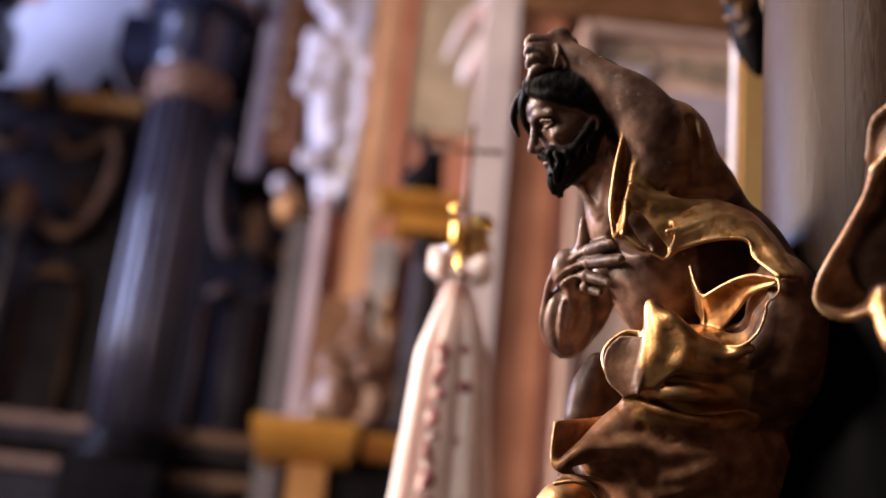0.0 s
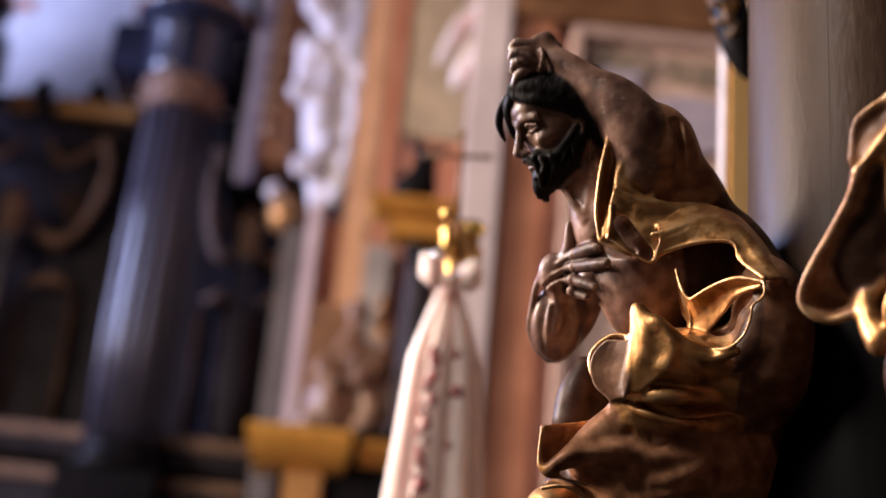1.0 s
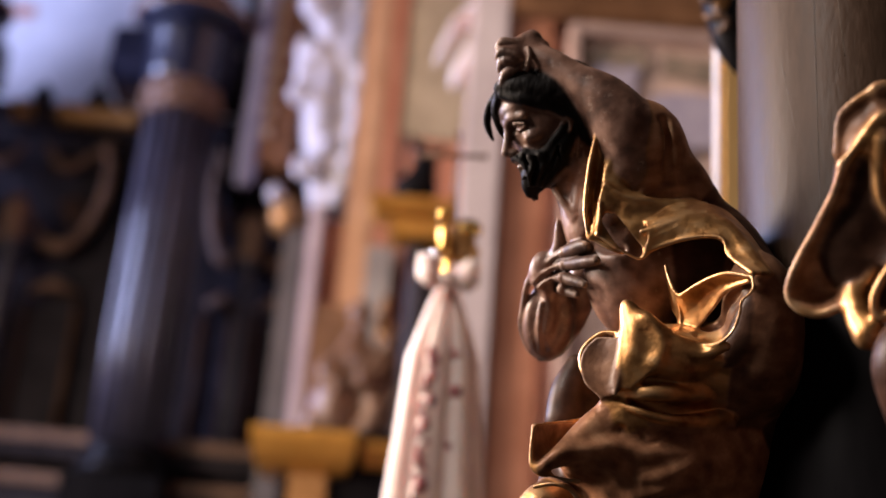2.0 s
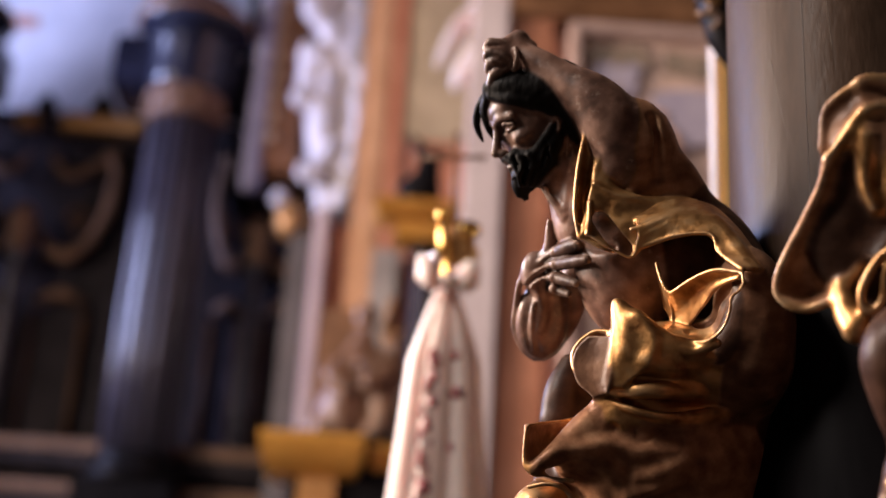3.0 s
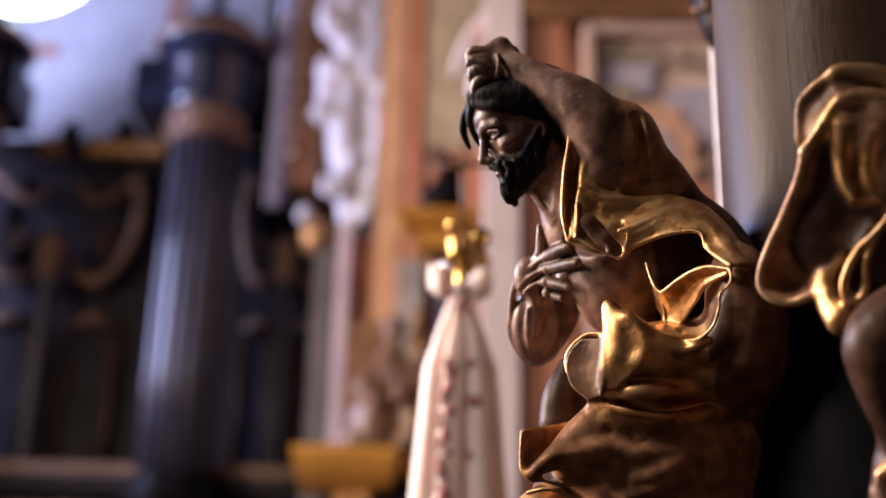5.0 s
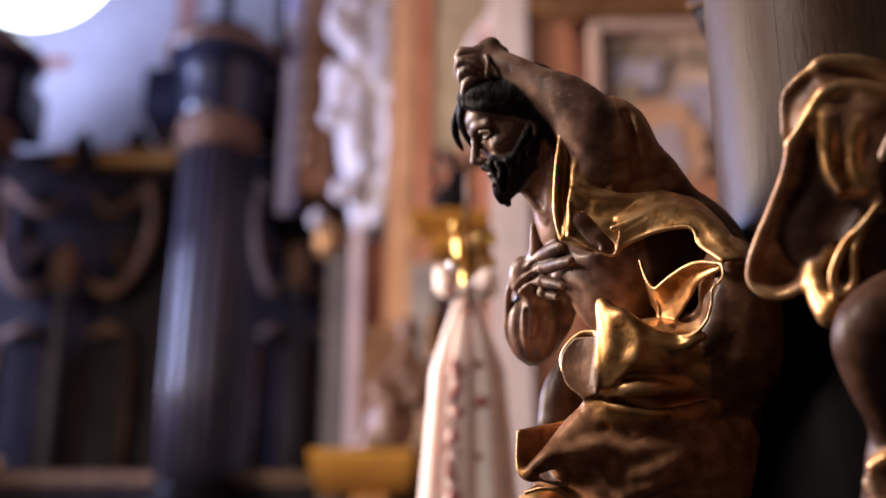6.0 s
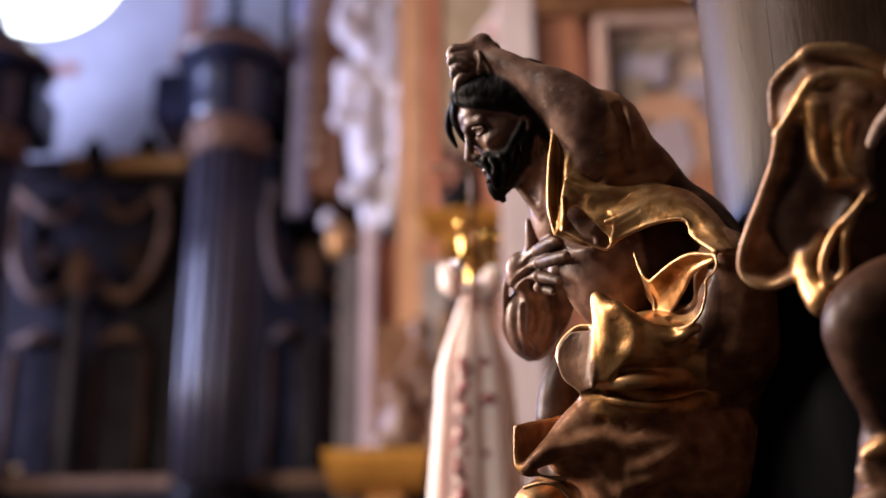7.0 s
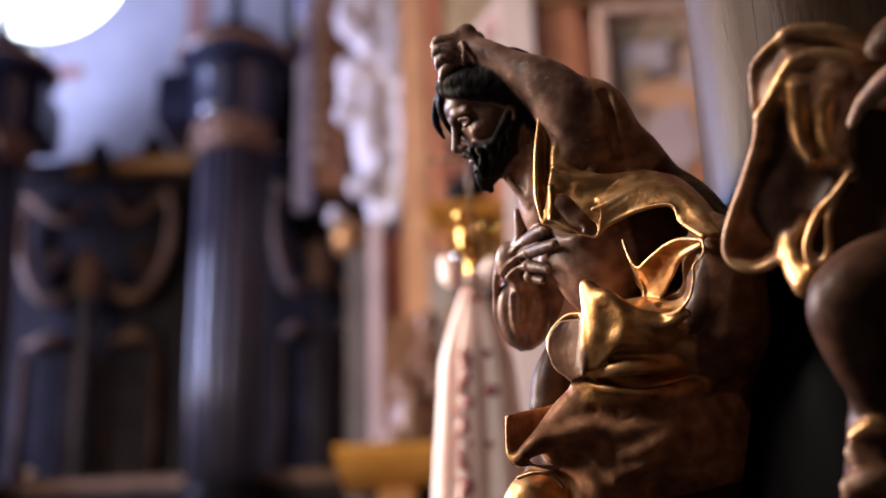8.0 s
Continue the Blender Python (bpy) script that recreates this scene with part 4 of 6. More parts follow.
        bmesh.ops.recalc_face_normals(loop, faces=list(loop.faces))
        part("bow_loop", loop, SILK, bow, "", True)
    cross = base("processional_cross", (top.x + 0.01, 2.88, top.z), "brass processional cross with scrolled foot and thin dark arms", "cross")
    part("foot", lathe([(0.011, -0.004), (0.012, 0.012), (0.011, 0.044), (0.015, 0.052), (0.008, 0.060)], sides=20), BRASS, cross, "", True)
    part("rod", swept([(-0.006, -0.006, 0.062), (-0.012, -0.010, 0.085), (-0.016, -0.010, 0.115), (-0.019, -0.008, 0.150)], [0.008, 0.012, 0.0115, 0.009], 14), BRASS, cross, "polished brass rod", True)
    knob = bmesh.new()
    bmesh.ops.create_icosphere(knob, subdivisions=3, radius=0.0135, matrix=Matrix.Translation((-0.020, -0.008, 0.160)))
    part("knob", knob, BRASS, cross, "", True)
    part("silver_boss", lathe([(0.002, 0.0), (0.012, 0.006), (0.012, 0.018), (0.002, 0.024)], (-0.030, -0.012, 0.050), 16), SILVER, cross, "silver boss", True)
    part("shield", lathe([(0.004, 0.052), (0.024, 0.062), (0.034, 0.095), (0.030, 0.135), (0.012, 0.158)], (0.024, 0.008, 0), 24, 6, 0.003, 0.35), OLD_GILT, cross, "dull gilded shield", True)
    part("scroll", swept(spiral((0.040, 0.130), 0.022, 0.006, 1.4, -0.6, plane_y=-0.008), [0.0055], 10), BRASS, cross, "", True)
    part("lower_scroll", swept(spiral((0.042, 0.072), 0.020, 0.005, -1.4, 0.8, plane_y=-0.008), [0.005], 10), OLD_GILT, cross, "", True)
    part("stem", swept([(0.004, 0, 0.15), (0.0, 0, 0.36)], [0.0055, 0.0045], 10), BROWN_WOOD, cross, "thin dark stem", True)
    part("arm", swept([(-0.078, 0, 0.300), (0.06, 0, 0.312)], [0.005], 10), BROWN_WOOD, cross, "thin dark cross arm", True)
    for x, z in ((-0.080, 0.300), (0.062, 0.312), (0.0, 0.364)):
        tip = bmesh.new()
        bmesh.ops.create_icosphere(tip, subdivisions=2, radius=0.008, matrix=Matrix.Translation((x, 0, z)))
        part("tip", tip, BROWN_WOOD, cross, "", True)


banner()

# ---- the near altar: gilded post, painted column, pedestal ----
post = base("painted_post", (0.632, 2.55, 0.0), "ochre painted upright with a white edge", "post")
part("face", box((-0.030, -0.03, 0.0), (0.16, 0.05, 4.2), 0.006), POST_OCHRE, post)
part("white_edge", box((-0.0365, -0.025, 0.0), (-0.0305, 0.022, 4.2), 0.002), WHITE_STUCCO, post, "white painted edge")

column = base("painted_column", (0.591, 1.568, 1.70), "grey-black painted wooden column with scratches and a board seam", "column")
part("shaft", lathe([(0.20, 0.0), (0.20, 0.05), (0.186, 0.07), (0.182, 0.12), (0.181, 0.9), (0.180, 2.6)], sides=96), COLUMN_PAINT, column, "", True)
# black sleeve stands in for the statue's cast shadow on the shaft
part("foot", lathe([(0.1835, 0.13), (0.1845, 0.16), (0.1845, 0.52), (0.182, 0.535)], sides=96), BLACK_WOOD, column, "black sleeve with the cast shadow put into its colour", True)
for a0 in (-2.34, -0.4):
    part("seam", swept([(0.1812 * math.cos(a0), 0.1812 * math.sin(a0), 0.13 + 0.08 * k) for k in range(31)], [0.0004], 6), SCRATCH, column, "dark board seam", True)

def scratch(a0, z0, a1, z1, sag):
    """A shallow pale scratch that curves over the shaft."""
    way = []
    for k in range(13):
        f = k / 12
        a, z = a0 + (a1 - a0) * f, z0 + (z1 - z0) * f - sag * math.sin(math.pi * f)
        way.append((0.1808 * math.cos(a), 0.1808 * math.sin(a), z))
    part("scratch", swept(way, [0.0004, 0.0007, 0.0009, 0.0008, 0.0005], 6), SCRATCH, column, "thin pale scratch", True)


for line in ((-2.75, 1.02, -2.25, 1.06, 0.012), (-2.55, 1.00, -2.05, 1.09, 0.006), (-2.1, 1.12, -1.9, 1.02, 0.0), (-2.6, 0.80, -2.5, 0.70, 0.0), (-2.2, 0.95, -2.15, 0.78, 0.003)):
    scratch(*line)

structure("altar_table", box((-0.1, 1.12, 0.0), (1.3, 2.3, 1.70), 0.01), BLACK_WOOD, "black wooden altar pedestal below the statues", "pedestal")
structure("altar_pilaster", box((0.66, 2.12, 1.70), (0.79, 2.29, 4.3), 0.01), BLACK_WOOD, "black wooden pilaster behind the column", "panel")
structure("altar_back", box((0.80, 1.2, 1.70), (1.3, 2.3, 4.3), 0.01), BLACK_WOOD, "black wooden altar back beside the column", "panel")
# added out of view, to keep bounced light off the statues' right side
structure("wall_light_block", box((1.303, -3.0, 0.0), (1.6, 2.6, 10.5)), BLACK_WOOD, "unseen black wall added to block bounced light")


def bracket_ornament():
    """A black carved drop on the pilaster, girt by a pale band, with curled gilded leaves at its side."""
    ob = base("hanging_ornament", (0.560, 2.2, 3.0), "black carved drop with a pale band and gilded leaves", "ornament")
    part("body", lathe([(0.004, -0.090), (0.020, -0.072), (0.044, -0.03), (0.060, 0.03), (0.072, 0.08), (0.080, 0.20), (0.05, 0.32)], (0.0, 0, 0), 28), BLACK_WOOD, ob, "", True)
    part("arm", swept([(0.0, 0, 0.05), (0.06, 0, 0.06), (0.115, 0, 0.06)], [0.02], 10), BLACK_WOOD, ob, "", True)
    part("band", swept([(-0.022 + 0.022 * (k / 10) ** 1.5, -0.064 + 0.004 * math.sin(k), 0.14 - 0.155 * k / 10) for k in range(11)], [0.004, 0.006, 0.0065, 0.006, 0.006, 0.006, 0.006, 0.005, 0.005, 0.004, 0.003], 8), PALE_GILT, ob, "pale painted band", True)
    for k, (x, z, turn) in enumerate(((-0.050, 0.050, 0.4), (-0.062, 0.030, 2.2), (-0.058, 0.000, 3.6), (-0.046, -0.022, 4.4), (-0.040, 0.012, 1.2))):
        way = [(x + (0.018 - 0.0022 * n) * math.cos(turn + 0.75 * n), -0.050 - 0.002 * n, z + (0.018 - 0.0022 * n) * math.sin(turn + 0.75 * n)) for n in range(7)]
        part("leaf", swept(way, [0.003, 0.006, 0.008, 0.0085, 0.007, 0.005, 0.003], 8), OLD_GILT if k == 4 else DARK_CARVING, ob, "", True)
    part("stalk", swept([(-0.005, -0.03, 0.045), (-0.035, -0.045, 0.030), (-0.050, -0.048, 0.010)], [0.010, 0.011, 0.006], 8), OLD_GILT, ob, "", True)


bracket_ornament()


def kneeling_saint():
    """A half-naked bearded figure that leans forward, one arm raised over the head, one hand on the chest, in a gilded cloak."""
    b = Block((-1.5, -35.0, -20.0), (40.0, 25.6, 15.5), FINE)
    # trunk
    b.blob(SKIN, 1.5, (20.10, -3.00, -5.20), (5.7, 7.7, 5.4), (0, 0, 12))
    b.blob(SKIN, 2.0, (16.01, 2.67, -6.86), (3.6, 4.6, 4.0))
    b.tube(SKIN, 2.0, (11.21, 10.23, -8.11, 2.25), (13.12, 5.94, -7.36, 2.12), (15.00, 2.66, -6.55, 2.75))
    b.tube(SKIN, 0.5, (10.43, 6.67, -6.11, 0.31), (11.47, 5.09, -5.24, 0.37), (12.89, 3.40, -4.49, 0.50))
    b.tube(SKIN, 0.5, (13.31, 7.50, -5.74, 0.31), (12.90, 4.24, -4.62, 0.37))
    b.hollow(0.6, (12.22, 6.14, -4.12, 0.37), (12.11, 4.40, -3.49, 0.31))
    # back and shoulder under the cloak
    b.tube(BRONZE, 1.5, (17.92, 7.93, -5.30, 2.12), (21.01, 7.48, -5.30, 2.75), (24.24, 6.51, -5.30, 2.87))
    b.blob(BRONZE, 2.0, (21.40, 11.54, -5.30), (3.6, 4.6, 4.6))
    b.tube(BRONZE, 2.0, (20.44, 14.34, -4.87, 2.50), (22.97, 10.39, -5.49, 2.87), (25.58, 6.20, -5.62, 2.99))
    # back of the cloak darkened by colour where it turns from the light
    b.tube(HALF_SHADE, 2.0, (25.06, 7.04, -5.62, 2.99), (26.22, 5.23, -5.62, 3.12), (29.28, 1.35, -4.68, 3.74), (31.94, -2.46, -1.87, 3.74))
    b.blob(SHADE_BROWN, 2.0, (28.32, -1.86, -4.68), (6.5, 6.5, 5.2), (0, 0, -30))
    b.blob(HALF_SHADE, 2.0, (32.39, -7.16, 5.62), (4.2, 7.6, 6.2), (0, 0, 8))
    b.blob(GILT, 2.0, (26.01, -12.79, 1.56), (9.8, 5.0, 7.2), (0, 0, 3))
    b.blob(HALF_SHADE, 2.5, (31.44, -12.74, 3.74), (5.0, 5.0, 6.0))
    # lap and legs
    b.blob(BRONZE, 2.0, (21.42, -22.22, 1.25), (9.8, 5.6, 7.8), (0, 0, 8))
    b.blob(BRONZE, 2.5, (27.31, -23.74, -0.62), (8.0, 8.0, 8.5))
    b.tube(SHADE_BROWN, 1.0, (14.49, -13.96, -9.60, 1.46), (13.69, -17.04, -8.70, 2.37), (13.07, -20.07, -7.60, 2.35))
    b.tube(SHADE_BROWN, 1.0, (16.14, -16.47, -9.60, 1.98), (16.18, -19.66, -8.60, 2.24))
    b.blob(SHADE_BROWN, 1.0, (12.81, -25.57, 0.50), (3.2, 1.8, 3.0), (0, 0, 0))
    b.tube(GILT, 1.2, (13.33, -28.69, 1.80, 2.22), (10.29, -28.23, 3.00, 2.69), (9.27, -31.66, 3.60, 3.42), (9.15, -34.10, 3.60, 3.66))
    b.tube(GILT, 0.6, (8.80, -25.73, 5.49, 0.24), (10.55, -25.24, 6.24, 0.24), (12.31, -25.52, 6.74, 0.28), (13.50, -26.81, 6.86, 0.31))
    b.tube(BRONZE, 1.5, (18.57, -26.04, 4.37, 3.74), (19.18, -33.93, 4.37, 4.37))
    b.tube(SHADE_BROWN, 1.5, (28.23, -26.56, 1.25, 4.99), (27.61, -35.23, 1.25, 4.99))
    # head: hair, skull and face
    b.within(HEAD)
    b.blob(HAIR, 0.8, (-12, 28, 0), (87, 61, 72))
    b.blob(HAIR, 0.8, (50, 62, -8), (36, 24, 44))
    b.tube(HAIR, 1.2, (-52, 0, 22, 40), (-62, -45, 16, 36), (-60, -95, 8, 26))
    # face and ear: skin colour darkened to hold the shade on them
    b.blob(FACE_SHADE, 0.6, (36, -10, 0), (51, 76, 57))
    b.blob(FACE_SHADE, 0.6, (54, 30, -2), (40, 34, 50))
    b.blob(FACE_SHADE, 0.6, (24, -14, 34), (34, 36, 32))
    b.blob(FACE_SHADE, 0.6, (42, -56, 0), (42, 42, 44))
    # brow, eyes, nose, cheeks, mouth
    for s in (-1, 1):
        b.tube(FACE_SHADE, 0.4, (87, 12, 4 * s, 8), (83, 18, 22 * s, 9), (70, 15, 46 * s, 7))
        b.hollow(0.4, (86, 0, 13 * s, 7), (84, 1, 30 * s, 9), (74, 0, 46 * s, 6))
        b.blob(FACE_SHADE, 0.12, (69, 0, 30 * s), (13, 9, 13))
        b.tube(FACE_SHADE, 0.1, (80, 1, 16 * s, 2.6), (84, 7, 29 * s, 3), (72, 1, 46 * s, 2.6))
        b.tube(FACE_SHADE, 0.1, (79, -4, 18 * s, 2.2), (81, -8, 31 * s, 2.4), (71, -3, 46 * s, 2.2))
        b.blob(FACE_SHADE, 0.25, (97, -41, 9 * s), (9, 7, 7))
        b.blob(FACE_SHADE, 0.8, (62, -26, 43 * s), (18, 11, 13))
    b.tube(FACE_SHADE, 0.4, (87, 8, 0, 8), (97, -16, 0, 8), (107, -36, 0, 9.5))
    b.hollow(0.5, (84, -44, 26, 5), (76, -58, 38, 6))
    b.tube(FACE_SHADE, 0.2, (86, -60, -14, 4), (93, -59, 0, 5), (86, -60, 14, 4))
    b.tube(FACE_SHADE, 0.2, (85, -68, -12, 4), (92, -69, 0, 5.5), (85, -68, 12, 4))
    b.hollow(0.15, (91, -64, -14, 2), (98, -64, 0, 2.2), (90, -65, 16, 2))
    # moustache and forked beard
    for s in (-1, 1):
        b.tube(HAIR, 0.25, (98, -51, 2 * s, 4), (94, -53, 13 * s, 6), (84, -60, 25 * s, 6), (76, -76, 31 * s, 5), (74, -90, 28 * s, 4))
        b.tube(HAIR, 0.6, (2, -30, 61 * s, 9), (14, -50, 59 * s, 17), (36, -76, 47 * s, 24), (62, -95, 26 * s, 22), (75, -104, 8 * s, 19))
        b.tube(HAIR, 0.3, (82, -106, 8 * s, 12), (85, -120, 9 * s, 8), (84, -133, 8 * s, 3.5))
        b.tube(HAIR, 0.25, (40, -52, 60 * s, 5), (54, -66, 52 * s, 7), (66, -84, 40 * s, 7), (76, -98, 26 * s, 5))
        b.tube(HAIR, 0.25, (26, -50, 64 * s, 6), (46, -80, 58 * s, 7), (62, -104, 38 * s, 6), (74, -120, 22 * s, 4))
        b.tube(HAIR, 0.25, (46, -58, 58 * s, 6), (62, -80, 46 * s, 7), (74, -104, 28 * s, 6), (80, -122, 16 * s, 4))
        b.hollow(0.25, (34, -60, 70 * s, 3), (54, -88, 60 * s, 3.4), (70, -112, 40 * s, 3))
        b.hollow(0.25, (58, -66, 62 * s, 3), (74, -92, 44 * s, 3.4), (82, -114, 26 * s, 2.6))
        b.tube(HAIR, 0.3, (2, 22, 66 * s, 7), (-2, -6, 66 * s, 5), (2, -30, 63 * s, 6))
    b.blob(HAIR, 0.5, (40, -64, 38), (26, 20, 20))
    b.blob(HAIR, 0.5, (18, -46, 52), (20, 17, 14))
    b.tube(HAIR, 0.25, (4, -22, 66, 6), (24, -38, 66, 8), (46, -54, 56, 8), (62, -66, 44, 7), (70, -80, 34, 5))
    b.tube(HAIR, 0.3, (89, -78, 0, 6), (87, -90, 0, 9), (86, -104, 0, 9))
    # locks swept back from the brow
    b.tube(HAIR, 0.3, (84, 64, -8, 9), (91, 52, -20, 9), (94, 34, -30, 8), (93, 12, -36, 7), (88, -8, -40, 5.5), (85, -22, -40, 3))
    b.tube(HAIR, 0.25, (82, 66, 8, 6), (91, 56, -6, 6), (95, 42, -18, 4.5), (94, 30, -22, 3))
    lock = random.Random(5)
    for k in range(13):
        f = k / 12
        one = np.array((86 - 16 * f - 62 * f * f, 60 + 8 * math.sin(3 * f) - 46 * f * f, -16 + 130 * f - 46 * f * f))
        two = np.array((-76 - 24 * math.sin(3.1 * f) + 40 * f, 66 - 40 * f - 92 * f * f, -24 + 96 * f - 12 * f * f))
        way = []
        for n in range(6):
            g = n / 5
            p = one + (two - one) * g + np.array((0, 30, 16)) * math.sin(math.pi * g) - np.array((-12, 28, 0))
            p *= (0.985 + 0.035 * lock.random()) / np.linalg.norm(p / np.array((87, 61, 72)))
            p += np.array((-12, 28, 0)) + np.array([lock.uniform(-2.5, 2.5) for _ in range(3)])
            way.append((*p, (6, 8.5, 9, 9, 8.5, 6)[n] * lock.uniform(0.85, 1.15)))
        b.tube(HAIR, 0.16, *way)
    b.tube(HAIR, 0.4, (-34, 6, 64, 14), (-48, -30, 60, 18), (-54, -74, 54, 18), (-50, -112, 44, 12))
    b.tube(HAIR, 0.3, (-26, 14, 72, 8), (-42, -14, 74, 9), (-46, -50, 72, 8), (-42, -86, 64, 6))
    b.tube(HAIR, 0.3, (-56, 0, 58, 14), (-70, -40, 48, 16), (-72, -90, 36, 12))
    b.tube(HAIR, 0.3, (64, 72, -14, 10), (20, 84, 6, 12), (-30, 80, 28, 12), (-74, 52, 34, 13), (-96, 0, 30, 13))
    b.tube(HAIR, 0.3, (70, 66, -18, 10), (40, 74, -40, 12), (0, 70, -56, 12))
    for k in range(5):
        h = 56 + 5.5 * k
        b.hollow(0.14, (72 - 3 * k, h + 6, 12 - 4 * k, 1.6), (44 - 5 * k, h + 9, 58 - 5 * k, 2.2), (2 - 6 * k, h - 4, 78 - 5 * k, 2.4), (-44 - 5 * k, h - 34, 80 - 6 * k, 2.4), (-62 - 4 * k, h - 84, 66 - 6 * k, 2.2))
    b.within()
    b.tube(HAIR, 0.6, (11.84, 15.36, -6.86, 1.62), (13.01, 13.21, -6.86, 1.25), (13.42, 11.80, -7.11, 0.75))
    b.tube(SKIN, 1.0, (12.44, 11.66, -6.99, 1.62), (13.74, 9.40, -6.24, 1.50), (14.62, 7.18, -5.93, 1.37))
    # smooth hair under the raised arm, the long far lock
    b.tube(HAIR, 1.2, (4.06, 18.15, -8.00, 0.79), (5.92, 18.29, -6.90, 1.17), (8.17, 18.03, -6.30, 1.36), (10.74, 17.15, -5.90, 1.42), (13.33, 15.27, -5.90, 1.29))
    b.tube(HAIR, 0.4, (4.31, 17.24, -7.40, 0.52), (6.22, 16.71, -6.10, 0.71), (8.47, 16.41, -5.70, 0.78), (10.40, 15.82, -5.60, 0.84), (12.54, 14.55, -5.80, 0.84), (13.50, 12.27, -6.40, 0.97), (13.56, 10.17, -7.20, 0.98))
    b.tube(HAIR, 0.8, (13.08, 14.70, -6.80, 1.30), (14.17, 12.47, -7.40, 1.31), (14.17, 9.91, -8.20, 1.18), (13.29, 8.00, -9.50, 0.93))
    b.score(0.3, 0.10, (12.93, 13.90), (13.39, 12.29), (13.26, 10.36))
    b.score(0.3, 0.10, (12.29, 14.09), (12.74, 12.29), (12.61, 10.49))
    b.tube(HAIR, 0.25, (4.88, 18.13, -9.00, 0.59), (3.72, 17.28, -10.40, 0.60), (3.01, 15.91, -11.40, 0.53), (2.82, 14.42, -12.00, 0.47), (3.22, 13.09, -12.10, 0.34), (3.62, 12.28, -12.00, 0.17))
    b.tube(HAIR, 0.2, (5.11, 17.63, -8.00, 0.39), (4.08, 17.18, -8.80, 0.40), (3.64, 16.33, -9.50, 0.33), (3.58, 15.56, -9.80, 0.20))
    # the full beard and the ear
    b.tube(HAIR, 0.8, (11.98, 12.43, -6.90, 0.91), (12.42, 10.65, -7.60, 1.05), (11.81, 9.12, -8.20, 0.92), (10.50, 7.68, -8.20, 0.79))
    b.tube(HAIR, 0.5, (11.12, 12.03, -6.70, 0.72), (9.89, 10.48, -6.90, 1.24), (8.61, 8.93, -7.20, 1.37), (7.98, 7.26, -7.80, 1.11), (7.94, 5.97, -8.20, 0.52))
    b.tube(HAIR, 1.0, (7.09, 10.41, -6.80, 0.59), (8.31, 10.33, -6.50, 0.71), (9.74, 10.78, -6.50, 0.78), (10.97, 11.62, -6.50, 0.71))
    b.tube(HAIR, 0.35, (5.99, 9.97, -7.00, 0.26), (6.87, 9.33, -6.20, 0.29), (7.32, 8.35, -6.00, 0.26), (6.95, 7.60, -6.50, 0.19))
    b.tube(HAIR, 0.35, (7.51, 10.03, -5.90, 0.29), (7.94, 9.11, -5.60, 0.29), (7.64, 7.96, -5.90, 0.26), (7.85, 6.81, -6.40, 0.23))
    b.tube(HAIR, 0.35, (8.65, 10.33, -5.50, 0.29), (9.23, 9.49, -5.50, 0.29), (8.79, 8.34, -5.70, 0.26), (8.43, 6.94, -6.30, 0.23))
    b.tube(HAIR, 0.35, (10.08, 10.92, -5.60, 0.29), (10.55, 9.77, -5.90, 0.29), (9.71, 8.35, -6.00, 0.26), (9.10, 6.95, -6.60, 0.23))
    b.tube(HAIR, 0.35, (11.13, 11.58, -5.90, 0.26), (11.55, 10.32, -6.40, 0.26), (10.81, 8.66, -6.90, 0.26), (9.91, 7.24, -7.20, 0.23))
    b.score(0.3, 0.12, (7.06, 10.10), (7.45, 9.13), (7.06, 7.96))
    b.score(0.3, 0.12, (8.29, 10.04), (8.55, 9.00), (8.09, 7.57))
    b.score(0.3, 0.12, (9.58, 10.42), (9.84, 9.26), (9.13, 7.83))
    b.score(0.3, 0.12, (10.75, 11.07), (11.01, 9.65), (10.10, 7.96))
    b.blob(FACE_SHADE, 0.3, (11.52, 13.65, -5.90), (0.75, 1.1, 0.6), (0, 0, 15))
    b.tube(FACE_SHADE, 0.1, (11.09, 13.99, -5.30, 0.15), (11.33, 14.49, -5.10, 0.17), (11.78, 14.48, -5.00, 0.18), (12.03, 13.77, -5.00, 0.18), (11.85, 13.01, -5.10, 0.18), (11.48, 12.57, -5.30, 0.19))
    b.hollow(0.1, (11.38, 13.96, -4.90, 0.14), (11.57, 13.50, -4.80, 0.17), (11.38, 13.06, -4.90, 0.13))
    # raised arm with the fist on the head
    b.tube(SKIN, 1.0, (7.57, 21.94, -7.99, 1.68), (9.56, 21.01, -6.74, 1.69), (12.45, 18.97, -5.40, 2.06), (15.82, 16.59, -4.24, 3.01), (18.13, 13.33, -4.12, 3.74), (18.84, 9.94, -4.12, 3.12))
    b.tube(SKIN, 0.8, (7.49, 22.63, -8.24, 1.37), (7.47, 23.86, -8.49, 1.19))
    b.tube(SKIN, 0.5, (8.65, 23.05, -8.24, 0.87), (6.55, 23.78, -8.24, 0.75))
    b.blob(SKIN, 0.5, (5.77, 21.74, -8.11), (2.1, 2.3, 1.7), (0, 0, -10))
    b.tube(SKIN, 0.25, (6.25, 23.21, -7.74, 0.69), (4.95, 23.22, -7.36, 0.62), (4.04, 23.33, -7.49, 0.56), (3.64, 22.68, -7.74, 0.50))
    b.tube(SKIN, 0.25, (5.77, 22.14, -7.24, 0.69), (4.61, 22.08, -6.86, 0.62), (3.88, 22.12, -7.11, 0.62), (3.67, 21.47, -7.49, 0.50))
    b.tube(SKIN, 0.25, (5.82, 21.21, -7.11, 0.69), (4.77, 21.00, -6.74, 0.62), (4.10, 20.90, -6.99, 0.62), (3.94, 20.11, -7.36, 0.50))
